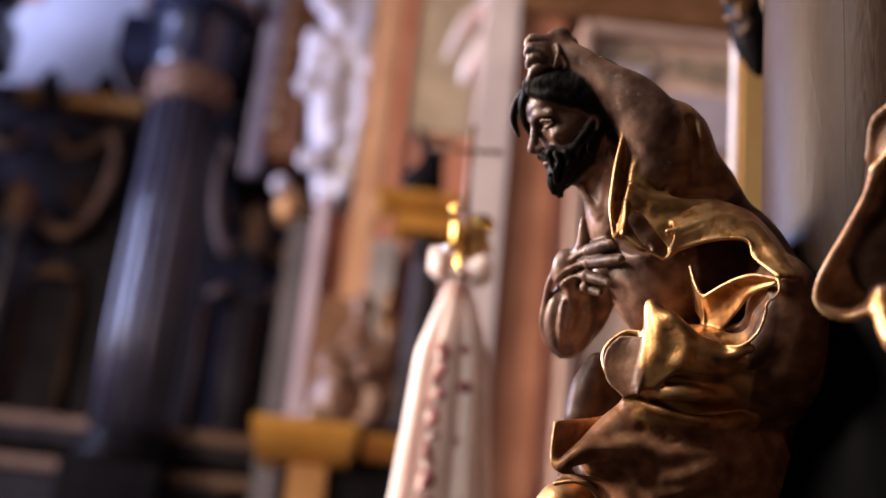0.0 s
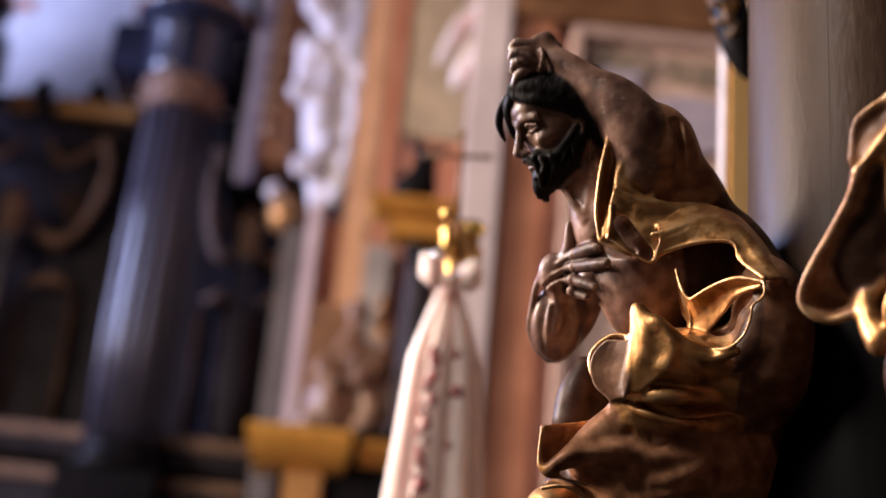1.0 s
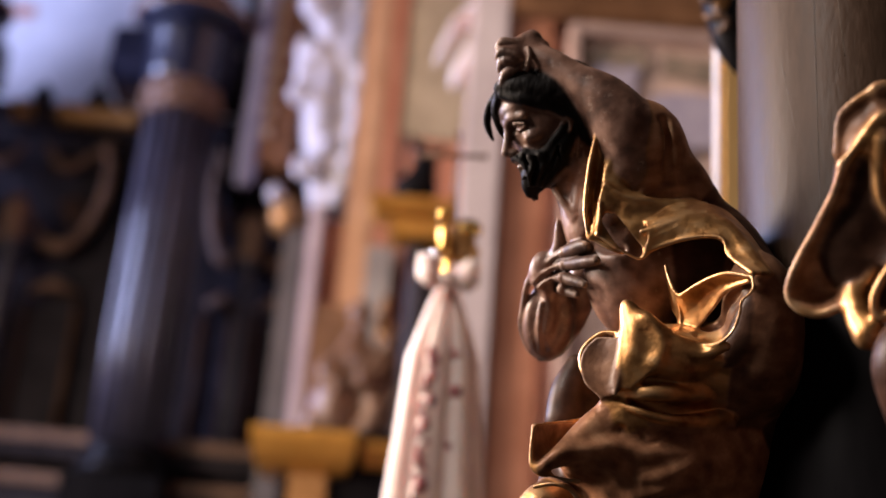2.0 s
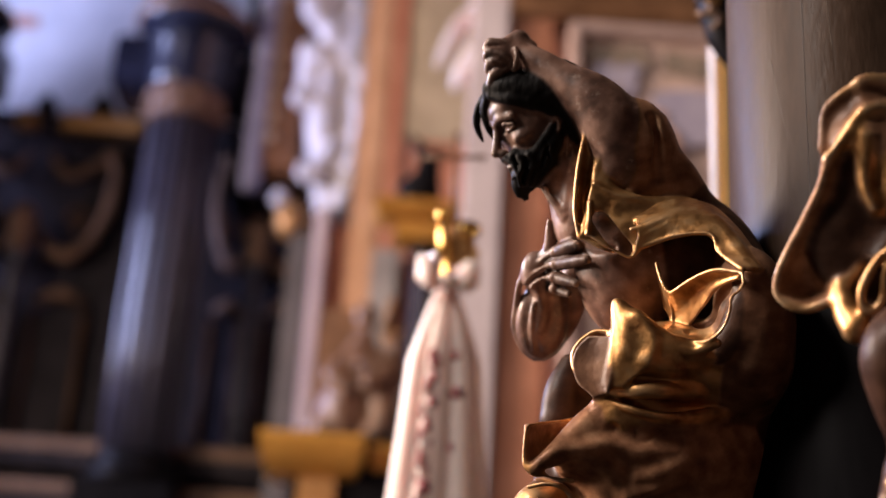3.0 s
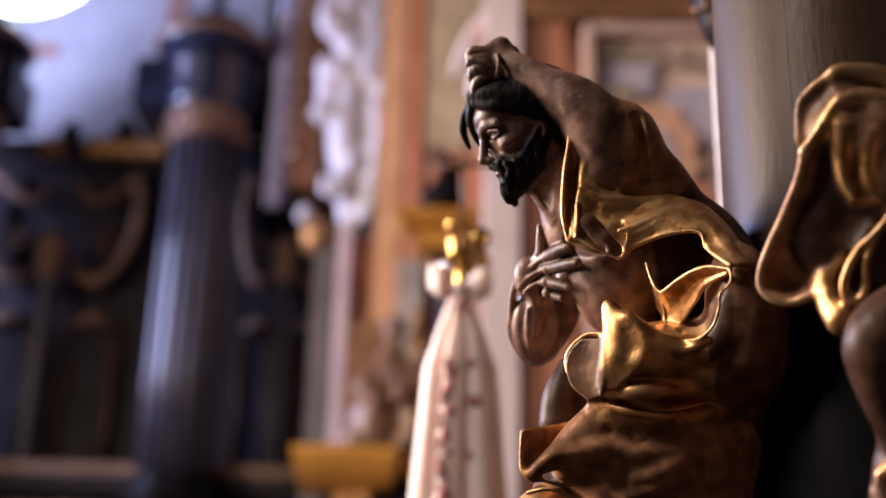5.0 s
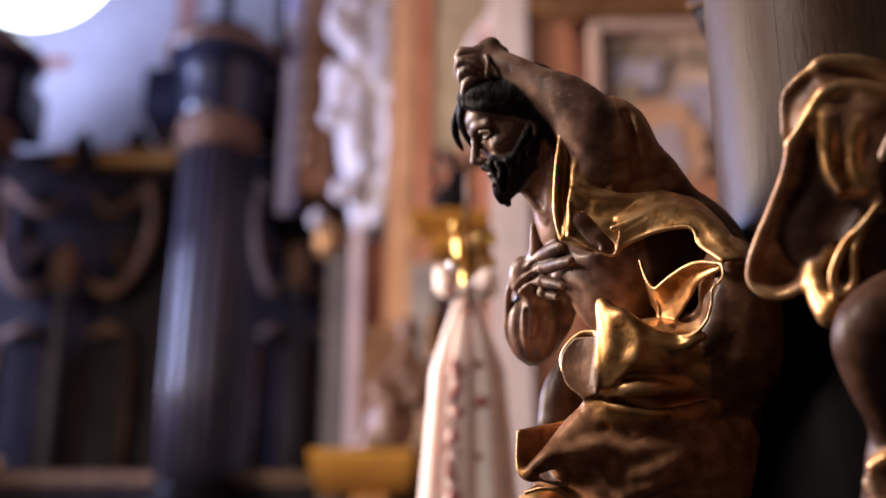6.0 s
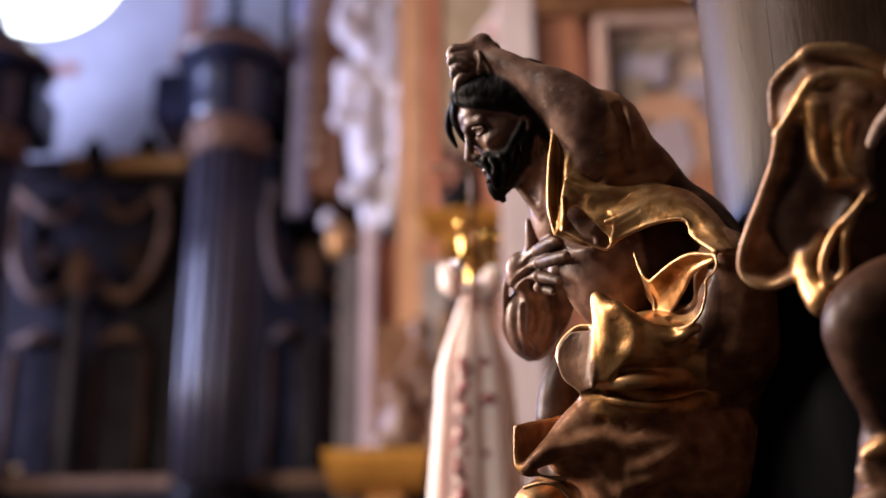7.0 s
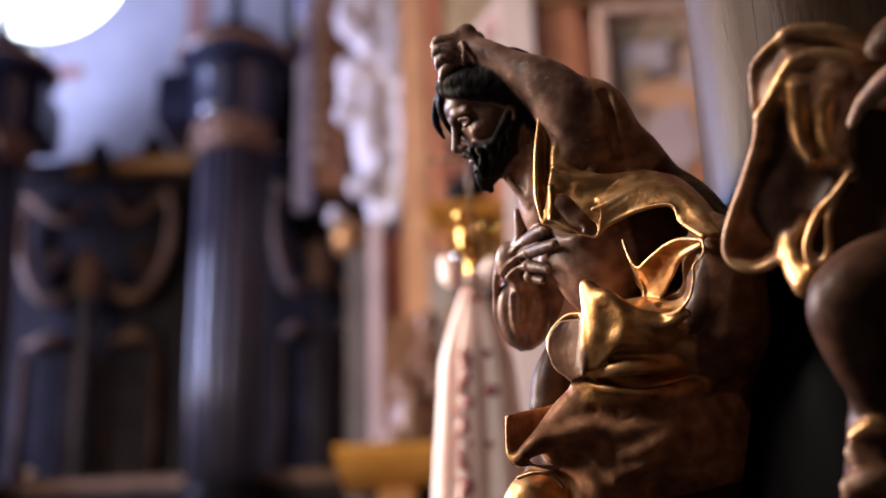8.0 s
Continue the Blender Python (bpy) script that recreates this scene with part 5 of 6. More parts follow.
    b.tube(SKIN, 0.25, (6.02, 20.55, -7.24, 0.69), (5.07, 20.07, -6.86, 0.69), (4.48, 19.43, -6.99, 0.62), (4.20, 18.63, -7.24, 0.50))
    b.tube(SKIN, 0.2, (6.85, 22.21, -6.61, 0.37), (7.01, 21.14, -6.49, 0.37), (6.80, 20.26, -6.61, 0.37))
    b.hollow(0.15, (5.11, 22.23, -5.99, 0.21), (5.07, 22.43, -7.36, 0.21))
    b.hollow(0.15, (4.29, 22.53, -6.11, 0.14), (5.39, 22.48, -6.11, 0.14))
    b.hollow(0.15, (4.19, 21.34, -5.87, 0.14), (5.50, 21.48, -5.99, 0.14))
    b.score(0.35, 0.14, (5.08, 21.69), (5.73, 21.43), (6.25, 21.04))
    b.score(0.35, 0.14, (4.69, 20.78), (5.47, 20.52))
    b.tube(SKIN, 0.3, (6.87, 22.62, -6.20, 0.26), (7.04, 21.51, -5.60, 0.26), (6.85, 20.50, -5.80, 0.26))
    b.blob(SKIN, 0.5, (5.46, 21.77, -6.60), (0.9, 0.5, 0.6), (0, 0, -20))
    # arm with the hand on the chest
    b.tube(SKIN, 1.2, (15.76, -0.93, -10.50, 1.86), (14.12, -8.08, -14.00, 1.90), (12.08, -11.47, -14.00, 1.63))
    b.tube(SKIN, 1.0, (11.58, -4.72, -10.60, 2.00), (11.18, -7.96, -11.60, 3.01), (11.11, -10.43, -12.60, 2.83), (11.29, -12.64, -13.30, 1.15))
    b.blob(SKIN, 0.8, (10.37, -3.37, -9.40), (2.0, 2.8, 1.6), (0, 0, 12))
    b.tube(SKIN, 0.5, (11.04, -0.46, -8.50, 0.39), (9.77, -2.44, -9.20, 0.46), (8.43, -4.12, -10.20, 0.40), (8.02, -6.95, -11.40, 0.40), (7.93, -9.68, -12.40, 0.40), (8.90, -12.07, -12.90, 0.40), (10.41, -13.45, -13.30, 0.34))
    b.tube(SKIN, 0.3, (11.28, 2.93, -7.20, 0.23), (11.43, 1.70, -7.40, 0.52), (11.58, 0.07, -7.80, 0.79), (11.18, -1.78, -8.60, 0.85))
    # fingers browned to carry the shade on their undersides
    b.tube(SHADE_BROWN, 0.22, (11.91, -1.11, -7.80, 0.85), (13.14, -0.32, -5.20, 1.03), (14.37, 0.38, -3.00, 0.89))
    b.tube(SHADE_BROWN, 0.25, (11.53, -2.16, -8.00, 0.72), (12.93, -1.93, -5.00, 0.77), (14.19, -1.58, -2.40, 0.70), (15.06, -1.38, -0.90, 0.56))
    b.tube(SHADE_BROWN, 0.25, (11.47, -3.54, -8.10, 0.72), (12.59, -3.68, -5.60, 0.74), (13.65, -3.96, -3.60, 0.57), (14.10, -4.13, -2.80, 0.44))
    b.tube(SHADE_BROWN, 0.25, (11.57, -4.80, -8.50, 0.59), (12.66, -5.13, -6.40, 0.58), (13.50, -5.40, -4.80, 0.42))
    b.blob(SKIN, 0.25, (11.93, -0.71, -6.20), (0.55, 0.6, 0.5), (0, 0, 0))
    b.blob(SKIN, 0.25, (11.97, -2.07, -5.90), (0.55, 0.6, 0.5), (0, 0, 0))
    b.blob(SKIN, 0.25, (11.84, -3.56, -5.90), (0.55, 0.6, 0.5), (0, 0, 0))
    b.blob(SKIN, 0.25, (11.95, -4.87, -6.50), (0.55, 0.6, 0.5), (0, 0, 0))
    b.tube(SKIN, 0.3, (11.70, -2.08, -6.60, 0.29), (10.33, -2.94, -7.60, 0.33), (9.07, -4.14, -8.60, 0.26))
    b.tube(SKIN, 0.3, (11.57, -3.57, -6.60, 0.29), (10.20, -4.18, -7.60, 0.33), (9.22, -5.20, -8.80, 0.26))
    b.tube(SKIN, 0.3, (11.59, -0.85, -6.90, 0.29), (10.61, -1.64, -7.90, 0.33), (9.62, -2.83, -8.90, 0.26))
    b.score(0.35, 0.20, (10.88, -2.69), (9.83, -3.60), (9.04, -4.65))
    b.score(0.35, 0.20, (10.88, -4.06), (9.83, -4.78))
    # facets and sinews of the forearm, collar bone, breast and ribs
    b.score(1.4, 0.46, (9.23, -5.87), (9.10, -8.17), (9.43, -10.48), (10.28, -12.19))
    b.score(1.4, 0.46, (12.13, -6.53), (12.39, -8.50), (11.73, -10.88))
    b.tube(SKIN, 0.5, (9.88, -6.85, -8.90, 0.26), (9.80, -9.54, -9.80, 0.33), (10.29, -12.09, -11.30, 0.27))
    b.tube(SKIN, 0.7, (13.84, 2.76, -4.37, 0.37), (15.68, 1.85, -3.49, 0.50), (17.64, 1.33, -2.75, 0.44))
    b.hollow(0.9, (14.36, 1.02, -2.99, 0.37), (16.16, 0.06, -1.87, 0.50), (17.97, -0.19, -1.12, 0.37))
    b.hollow(0.9, (15.90, -4.91, 0.75, 0.37), (17.97, -5.37, 1.62, 0.50), (20.24, -4.75, 1.75, 0.37))
    b.hollow(0.8, (17.25, -1.30, 0.87, 0.25), (17.66, -3.03, 1.62, 0.37), (17.42, -4.57, 1.62, 0.31))
    # the long collar fold, hollow inside, and its turned-up foot
    b.sheet(GILT, 0.4, 0.23, [(14.82, 13.04, -3.12), (14.04, 8.91, -2.12), (13.60, 4.45, -0.75), (14.06, 1.06, 0.50)], [(16.94, 11.32, -2.12), (15.81, 7.97, -2.12), (15.30, 5.10, -1.50), (15.41, 3.51, -0.62)], (0.1, 0, -1.1))
    b.tube(GILT, 0.25, (14.87, 13.16, -2.99, 0.17), (14.02, 8.91, -2.00, 0.20), (13.59, 4.45, -0.62, 0.20), (13.71, 2.55, 0.25, 0.20), (14.17, 1.06, 0.62, 0.20), (14.72, 2.30, 0.75, 0.14), (15.14, 3.55, 0.25, 0.13))
    # cloth from the shoulder: the long crease, the U-shaped lip
    b.sheet(GILT, 0.5, 0.27, [(16.22, 8.93, -2.50), (17.26, 6.36, -1.50), (20.45, 5.21, -0.87), (23.86, 5.32, -0.62), (26.98, 5.32, -0.50)], [(14.31, 1.31, 0.50), (16.15, 0.19, 1.37), (18.01, -0.49, 1.87), (19.44, -0.92, 2.25), (20.39, 0.06, 2.50)], (0.0, 0.2, 0.3))
    b.tube(GILT, 1.6, (16.79, 8.97, -3.12, 0.50), (17.58, 6.51, -2.12, 0.75), (19.27, 5.35, -1.50, 0.75), (22.05, 4.84, -1.12, 0.62), (25.53, 5.09, -1.25, 0.50))
    b.sheet(GILT, 1.1, 0.28, [(17.82, -6.02, 5.60), (17.46, -8.31, 6.70), (17.16, -10.92, 7.80), (16.68, -14.38, 8.30)], [(19.84, -7.42, 7.70), (21.08, -9.48, 9.00), (20.52, -11.78, 9.70), (18.02, -14.31, 9.00)])
    b.tube(GILT, 1.2, (18.40, 4.32, -0.50, 0.37), (20.29, 3.05, 0.37, 0.62), (22.68, 2.79, 1.12, 0.62), (25.65, 3.27, 1.87, 0.50))
    b.hollow(1.4, (18.97, 4.28, 1.00, 0.25), (21.39, 3.89, 1.50, 0.37), (24.44, 4.13, 1.75, 0.31))
    b.hollow(0.6, (17.66, 3.13, 2.75, 0.44), (18.81, 1.47, 3.37, 0.62), (19.50, 0.18, 3.74, 0.44))
    b.tube(GILT, 0.22, (14.16, 1.06, 0.75, 0.17), (16.13, 0.06, 1.50, 0.17), (17.99, -0.55, 2.00, 0.17), (19.42, -0.98, 2.37, 0.17), (20.13, -0.55, 2.62, 0.17), (20.32, 0.06, 2.56, 0.15))
    b.score(1.6, 0.43, (16.32, 3.28), (17.43, 1.67), (18.79, 0.06))
    b.tube(GILT, 0.3, (15.18, 4.94, -0.20, 0.25), (15.11, 3.05, 0.60, 0.28), (14.86, 1.42, 1.20, 0.25))
    b.tube(GILT, 0.2, (14.86, 1.42, 1.20, 0.16), (16.88, 0.18, 2.00, 0.16), (19.21, -0.98, 2.60, 0.16), (19.99, -0.37, 2.80, 0.16), (20.12, 0.55, 2.70, 0.15))
    b.tube(GILT, 0.5, (19.55, 1.97, 2.40, 0.31), (21.55, 2.58, 2.60, 0.37), (24.02, 3.44, 2.50, 0.31), (26.51, 3.44, 2.30, 0.25))
    b.tube(GILT, 0.5, (15.84, 6.98, -1.20, 0.25), (17.91, 5.83, -0.60, 0.31), (21.02, 5.32, -0.40, 0.31), (23.83, 4.69, -0.40, 0.25))
    # the broad turned hem over the dark cavity
    b.sheet(GILT, 0.4, 0.25, [(20.27, -0.06, 2.50), (22.95, 1.04, 3.49), (25.25, 1.64, 4.37), (27.28, 1.69, 5.24), (28.01, 1.02, 5.87), (28.55, -0.42, 7.49), (29.82, -1.91, 11.23)], [(20.34, 3.04, 1.00), (23.41, 4.92, 0.37), (26.25, 5.30, 0.12), (28.72, 4.67, 0.25), (30.35, 3.15, 1.50), (31.62, 0.97, 4.37), (32.93, -2.31, 8.11)], (0.1, 0.25, 1.0))
    b.tube(GILT, 0.22, (20.25, -0.06, 2.62, 0.17), (22.93, 1.04, 3.62, 0.17), (25.23, 1.64, 4.49, 0.17), (27.23, 1.75, 5.49, 0.17), (27.90, 1.14, 6.11, 0.17), (27.99, 0.06, 6.61, 0.17), (28.74, -0.89, 8.36, 0.20), (29.77, -1.91, 11.48, 0.20))
    b.tube(GILT, 0.8, (28.51, 3.12, 3.12, 0.31), (29.30, 1.88, 4.74, 0.44), (30.19, 0.06, 6.99, 0.50), (30.94, -1.93, 9.73, 0.37))
    # the inner fold that winds back below the hem
    b.sheet(GILT, 0.3, 0.22, [(22.50, -1.67, 1.50), (22.86, -3.49, 2.87), (23.48, -4.75, 3.99), (24.18, -4.35, 4.99), (25.08, -3.48, 6.11), (26.30, -2.55, 8.11), (27.64, -2.05, 9.86), (29.64, -2.25, 11.85)], [(23.68, -6.46, 0.62), (24.11, -7.23, 1.50), (24.32, -8.17, 2.50), (24.90, -8.61, 3.49), (25.83, -7.82, 4.49), (26.79, -6.07, 5.99), (27.60, -4.32, 8.11), (29.50, -2.72, 11.36)], (0.1, 0, -0.7))
    b.tube(GILT, 0.2, (22.48, -1.67, 1.62, 0.13), (22.78, -3.37, 2.99, 0.15), (23.14, -4.32, 3.87, 0.17), (23.61, -4.73, 4.37, 0.17), (24.14, -4.28, 5.24, 0.17), (25.04, -3.47, 6.36, 0.17), (26.26, -2.54, 8.36, 0.17), (27.59, -2.05, 10.11, 0.20), (29.59, -2.31, 12.10, 0.20))
    b.tube(GILT, 0.2, (22.93, -3.96, 3.62, 0.14), (23.58, -5.44, 3.37, 0.15), (24.04, -6.79, 3.12, 0.15), (24.18, -8.14, 2.99, 0.15))
    b.tube(SHADE_BROWN, 1.4, (31.12, -3.33, 8.9, 1.25), (30.27, -5.76, 9.5, 1.37), (29.79, -8.23, 9.1, 1.50), (28.13, -10.65, 8.71, 1.25))
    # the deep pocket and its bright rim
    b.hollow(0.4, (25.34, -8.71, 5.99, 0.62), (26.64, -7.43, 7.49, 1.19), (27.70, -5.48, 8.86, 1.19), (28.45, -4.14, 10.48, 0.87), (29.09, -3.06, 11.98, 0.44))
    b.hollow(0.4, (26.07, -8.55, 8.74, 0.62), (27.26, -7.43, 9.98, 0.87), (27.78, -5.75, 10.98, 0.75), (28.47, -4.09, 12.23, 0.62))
    # pocket floor turned brown, which puts its shade into the colour
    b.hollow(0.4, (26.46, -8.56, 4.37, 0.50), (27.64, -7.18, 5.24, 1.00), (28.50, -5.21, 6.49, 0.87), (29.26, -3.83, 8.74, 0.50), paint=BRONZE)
    b.tube(GILT, 0.2, (29.56, -2.36, 12.23, 0.17), (29.53, -3.27, 12.98, 0.15), (29.08, -4.06, 13.23, 0.15), (28.33, -4.75, 13.23, 0.15), (28.27, -5.96, 12.98, 0.17), (27.78, -7.89, 12.23, 0.17), (26.59, -9.29, 11.11, 0.20), (24.91, -9.69, 9.36, 0.20))
    # waist cloth with its peak and the curled lip
    b.sheet(GILT, 0.4, 0.27, [(17.62, -5.85, 5.24), (20.16, -7.50, 6.11), (22.40, -8.88, 7.24), (24.77, -9.71, 9.11), (27.40, -10.52, 9.23), (30.69, -11.35, 5.99)], [(16.90, -12.61, 5.24), (19.40, -11.85, 7.36), (22.16, -11.73, 8.86), (25.65, -12.00, 9.11), (28.95, -12.57, 7.24), (32.00, -13.02, 3.99)], (0, 0.2, 0.8))
    b.tube(GILT, 0.25, (17.67, -5.79, 5.37, 0.20), (18.41, -6.32, 5.74, 0.20), (20.11, -7.48, 6.49, 0.17), (22.36, -8.86, 7.49, 0.17), (24.73, -9.75, 9.36, 0.20), (26.86, -9.96, 10.61, 0.24))
    b.tube(GILT, 0.2, (17.61, -5.85, 5.37, 0.20), (17.39, -7.49, 5.12, 0.17), (17.27, -9.51, 4.62, 0.14))
    b.sheet(SKIN, 0.5, 0.22, [(17.32, -9.18, 4.12), (15.66, -9.24, 3.12), (14.09, -10.48, 2.87), (13.45, -11.80, 3.24), (13.73, -13.42, 4.24), (14.82, -14.52, 5.49), (16.22, -15.33, 6.49)], [(17.76, -9.70, 3.49), (17.03, -10.23, 2.87), (16.45, -11.11, 2.62), (16.30, -12.19, 2.87), (16.57, -13.34, 3.74), (17.05, -13.96, 4.99), (17.48, -14.35, 5.99)], (0, 0, -0.35))
    b.tube(GILT, 0.35, (17.37, -9.05, 4.24, 0.19), (15.65, -9.17, 3.24, 0.22), (14.08, -10.41, 2.99, 0.25), (13.38, -11.79, 3.37, 0.28), (13.66, -13.41, 4.37, 0.31), (14.80, -14.56, 5.74, 0.37), (16.20, -15.36, 6.74, 0.44))
    b.tube(GILT, 0.5, (17.54, -9.53, 4.37, 0.37), (17.09, -12.06, 4.62, 0.56), (17.10, -14.15, 5.62, 0.44))
    b.blob(GILT, 2.0, (22.33, -13.66, 3.60), (6.0, 5.0, 4.6), (0, 0, -12))
    b.tube(GILT, 1.4, (18.04, -6.44, 5.80, 0.54), (18.60, -9.15, 7.60, 0.89), (18.32, -11.80, 8.00, 0.89), (16.95, -14.74, 7.00, 0.54))
    b.tube(GILT, 0.5, (18.39, -6.31, 5.90, 0.30), (20.59, -7.92, 7.40, 0.42), (23.06, -9.67, 8.80, 0.47), (25.04, -10.59, 10.00, 0.53), (27.37, -9.59, 11.00, 0.52))
    b.tube(GILT, 0.9, (18.14, -12.69, 8.00, 0.41), (20.39, -12.20, 8.90, 0.53), (23.65, -12.21, 8.80, 0.59), (27.10, -11.71, 7.60, 0.59), (31.15, -11.41, 5.20, 0.60))
    b.hollow(0.8, (19.64, -11.10, 11.00, 0.52), (21.21, -10.84, 11.40, 0.64), (23.53, -11.19, 11.40, 0.52), (25.05, -11.68, 11.00, 0.35))
    b.tube(GILT, 0.8, (17.83, -15.39, 7.60, 0.53), (19.79, -14.90, 9.00, 0.88), (22.23, -14.88, 9.20, 0.94), (25.58, -15.02, 7.80, 0.83), (29.91, -15.01, 5.40, 0.72))
    b.hollow(0.5, (16.89, -14.72, 9.60, 0.23), (17.97, -13.42, 10.40, 0.35), (20.13, -12.92, 10.80, 0.41), (23.04, -13.15, 10.80, 0.41), (26.16, -13.32, 9.60, 0.35))
    b.hollow(0.5, (18.50, -14.28, 11.80, 0.29), (20.23, -13.89, 12.20, 0.29), (21.99, -14.03, 12.00, 0.23))
    b.tube(GILT, 0.5, (16.27, -15.85, 6.60, 0.30), (18.50, -16.68, 8.90, 0.35), (21.47, -17.36, 9.60, 0.41), (25.78, -17.38, 8.40, 0.47), (30.43, -16.90, 5.80, 0.54))
    b.hollow(0.6, (17.36, -17.60, 9.60, 0.23), (20.13, -18.39, 10.80, 0.29), (24.30, -18.46, 10.20, 0.29), (28.11, -18.13, 8.60, 0.24))
    b.tube(GILT, 0.8, (16.37, -16.43, 6.80, 0.36), (17.27, -17.39, 7.80, 0.47), (18.26, -18.44, 8.00, 0.36))
    b.sheet(HALF_SHADE, 0.5, 0.26, [(14.83, -9.77, 5.40), (13.75, -10.91, 5.40), (13.38, -12.47, 5.50), (13.87, -14.35, 6.10), (15.40, -15.57, 7.00)], [(17.13, -9.61, 7.00), (17.19, -10.53, 7.50), (17.06, -11.79, 8.10), (16.90, -13.18, 8.50), (16.51, -15.04, 8.80)], (0, 0, -0.3))
    b.tube(GILT, 1.6, (19.76, -7.44, 7.40, 0.54), (21.60, -9.62, 8.70, 0.83), (23.59, -10.44, 8.80, 0.71), (25.63, -11.16, 8.60, 0.59))
    b.tube(GILT, 1.4, (20.73, -11.72, 9.00, 0.77), (23.96, -12.33, 8.70, 0.71), (27.14, -12.14, 7.40, 0.71))
    # lap: the slanting thigh, its pocket and the hem
    b.tube(BRONZE, 1.6, (17.08, -16.54, 5.74, 1.12), (14.36, -19.20, 6.61, 1.50), (11.65, -21.69, 7.61, 1.25), (9.70, -22.77, 8.36, 0.50))
    b.sheet(BRONZE, 0.3, 0.22, [(8.19, -18.94, 7.74), (8.06, -20.97, 8.11), (8.09, -22.75, 8.49), (8.97, -23.42, 8.74)], [(14.30, -19.25, 1.25), (12.35, -21.44, 2.50), (11.36, -22.43, 4.99), (11.06, -22.24, 7.49)], (0, 0, -0.7))
    b.tube(GILT, 0.2, (14.32, -18.60, 3.12, 0.14), (11.45, -18.68, 5.49, 0.15), (8.97, -18.78, 7.61, 0.15), (8.30, -19.09, 7.99, 0.15), (8.05, -20.94, 8.30, 0.17), (8.09, -22.79, 8.61, 0.18), (8.96, -23.46, 8.86, 0.20), (11.24, -24.18, 9.11, 0.20), (12.99, -24.40, 9.23, 0.27))
    b.tube(BRONZE, 1.5, (9.08, -23.28, 8.86, 0.37), (10.47, -21.95, 9.11, 0.50), (11.55, -21.39, 8.86, 0.56), (13.22, -21.13, 8.61, 0.69), (15.18, -21.33, 8.49, 0.81), (16.57, -22.55, 8.24, 0.87), (18.79, -24.92, 7.49, 0.75))
    b.hollow(1.0, (10.30, -23.83, 9.86, 0.37), (12.87, -23.36, 10.61, 0.81), (15.77, -24.74, 10.73, 1.00), (18.41, -26.16, 10.61, 1.00))
    b.tube(BRONZE, 2.0, (17.18, -17.66, 5.99, 0.62), (19.36, -20.13, 7.74, 0.87), (22.29, -21.16, 7.99, 0.87), (26.74, -20.93, 6.24, 0.62))
    b.hollow(1.8, (18.39, -22.35, 10.73, 0.50), (20.67, -22.70, 11.11, 0.87), (23.63, -23.57, 10.73, 0.75))
    b.tube(BRONZE, 1.6, (19.26, -25.94, 8.49, 0.75), (22.77, -24.60, 8.74, 0.75), (25.25, -23.42, 7.99, 0.75), (29.26, -23.42, 5.62, 0.62))
    b.blob(BRONZE, 1.6, (16.78, -20.34, 5.24), (6.2, 3.0, 3.2), (0, 0, 36))
    b.blob(BRONZE, 2.5, (24.34, -21.14, 2.40), (8.4, 4.8, 6.0), (0, 0, -6))
    # dark mass right of the lap, with its shade as colour
    b.blob(SHADE_BROWN, 2.5, (32.40, -18.77, -1.00), (5.5, 7.5, 6.0), (0, 0, 0))
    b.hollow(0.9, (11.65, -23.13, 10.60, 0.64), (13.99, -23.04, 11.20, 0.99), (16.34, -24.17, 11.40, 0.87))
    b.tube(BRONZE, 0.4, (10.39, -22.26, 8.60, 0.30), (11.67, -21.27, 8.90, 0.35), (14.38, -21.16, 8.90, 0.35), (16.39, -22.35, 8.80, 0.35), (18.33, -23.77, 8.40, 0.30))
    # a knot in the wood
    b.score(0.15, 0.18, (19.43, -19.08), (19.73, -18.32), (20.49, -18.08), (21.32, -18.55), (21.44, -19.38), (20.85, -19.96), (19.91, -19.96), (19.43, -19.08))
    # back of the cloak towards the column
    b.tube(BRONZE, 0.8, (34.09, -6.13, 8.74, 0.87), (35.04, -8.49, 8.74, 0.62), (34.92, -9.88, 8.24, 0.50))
    # this side's shade is put into its brown
    b.tube(SHADE_BROWN, 1.6, (29.32, 2.61, -3.12, 2.12), (31.69, 0.06, -0.62, 2.12), (33.40, -3.00, 3.12, 1.87), (33.96, -7.16, 5.62, 2.00))
    b.tube(BRONZE, 1.0, (23.55, 14.54, -4.99, 0.37), (24.03, 11.44, -3.87, 0.56), (25.05, 7.73, -3.87, 0.37))
    b.tube(BRONZE, 0.9, (20.74, 16.06, -4.12, 0.37), (21.59, 12.13, -2.87, 0.56), (21.47, 8.96, -2.87, 0.56), (19.98, 6.39, -2.12, 0.37))
    b.hollow(1.0, (22.13, 14.48, -2.12, 0.31), (22.58, 11.29, -1.75, 0.50), (22.85, 7.95, -1.87, 0.37))
    # soft folds and brush marks over the lap
    b.tube(BRONZE, 1.4, (18.20, -17.49, 7.49, 0.37), (21.03, -18.14, 8.49, 0.56), (24.60, -18.39, 8.36, 0.56), (29.02, -17.97, 6.86, 0.37))
    b.tube(BRONZE, 1.2, (13.34, -21.19, 8.61, 0.31), (16.31, -20.62, 8.49, 0.50), (19.87, -21.58, 8.36, 0.50), (22.86, -22.80, 8.11, 0.37))
    b.tube(BRONZE, 1.2, (19.82, -23.89, 8.74, 0.31), (22.12, -23.36, 9.11, 0.50), (24.54, -22.36, 8.74, 0.50), (28.40, -21.78, 6.99, 0.37))
    b.hollow(1.2, (17.42, -19.36, 9.11, 0.19), (20.29, -19.76, 9.61, 0.31), (23.85, -19.80, 9.36, 0.25))
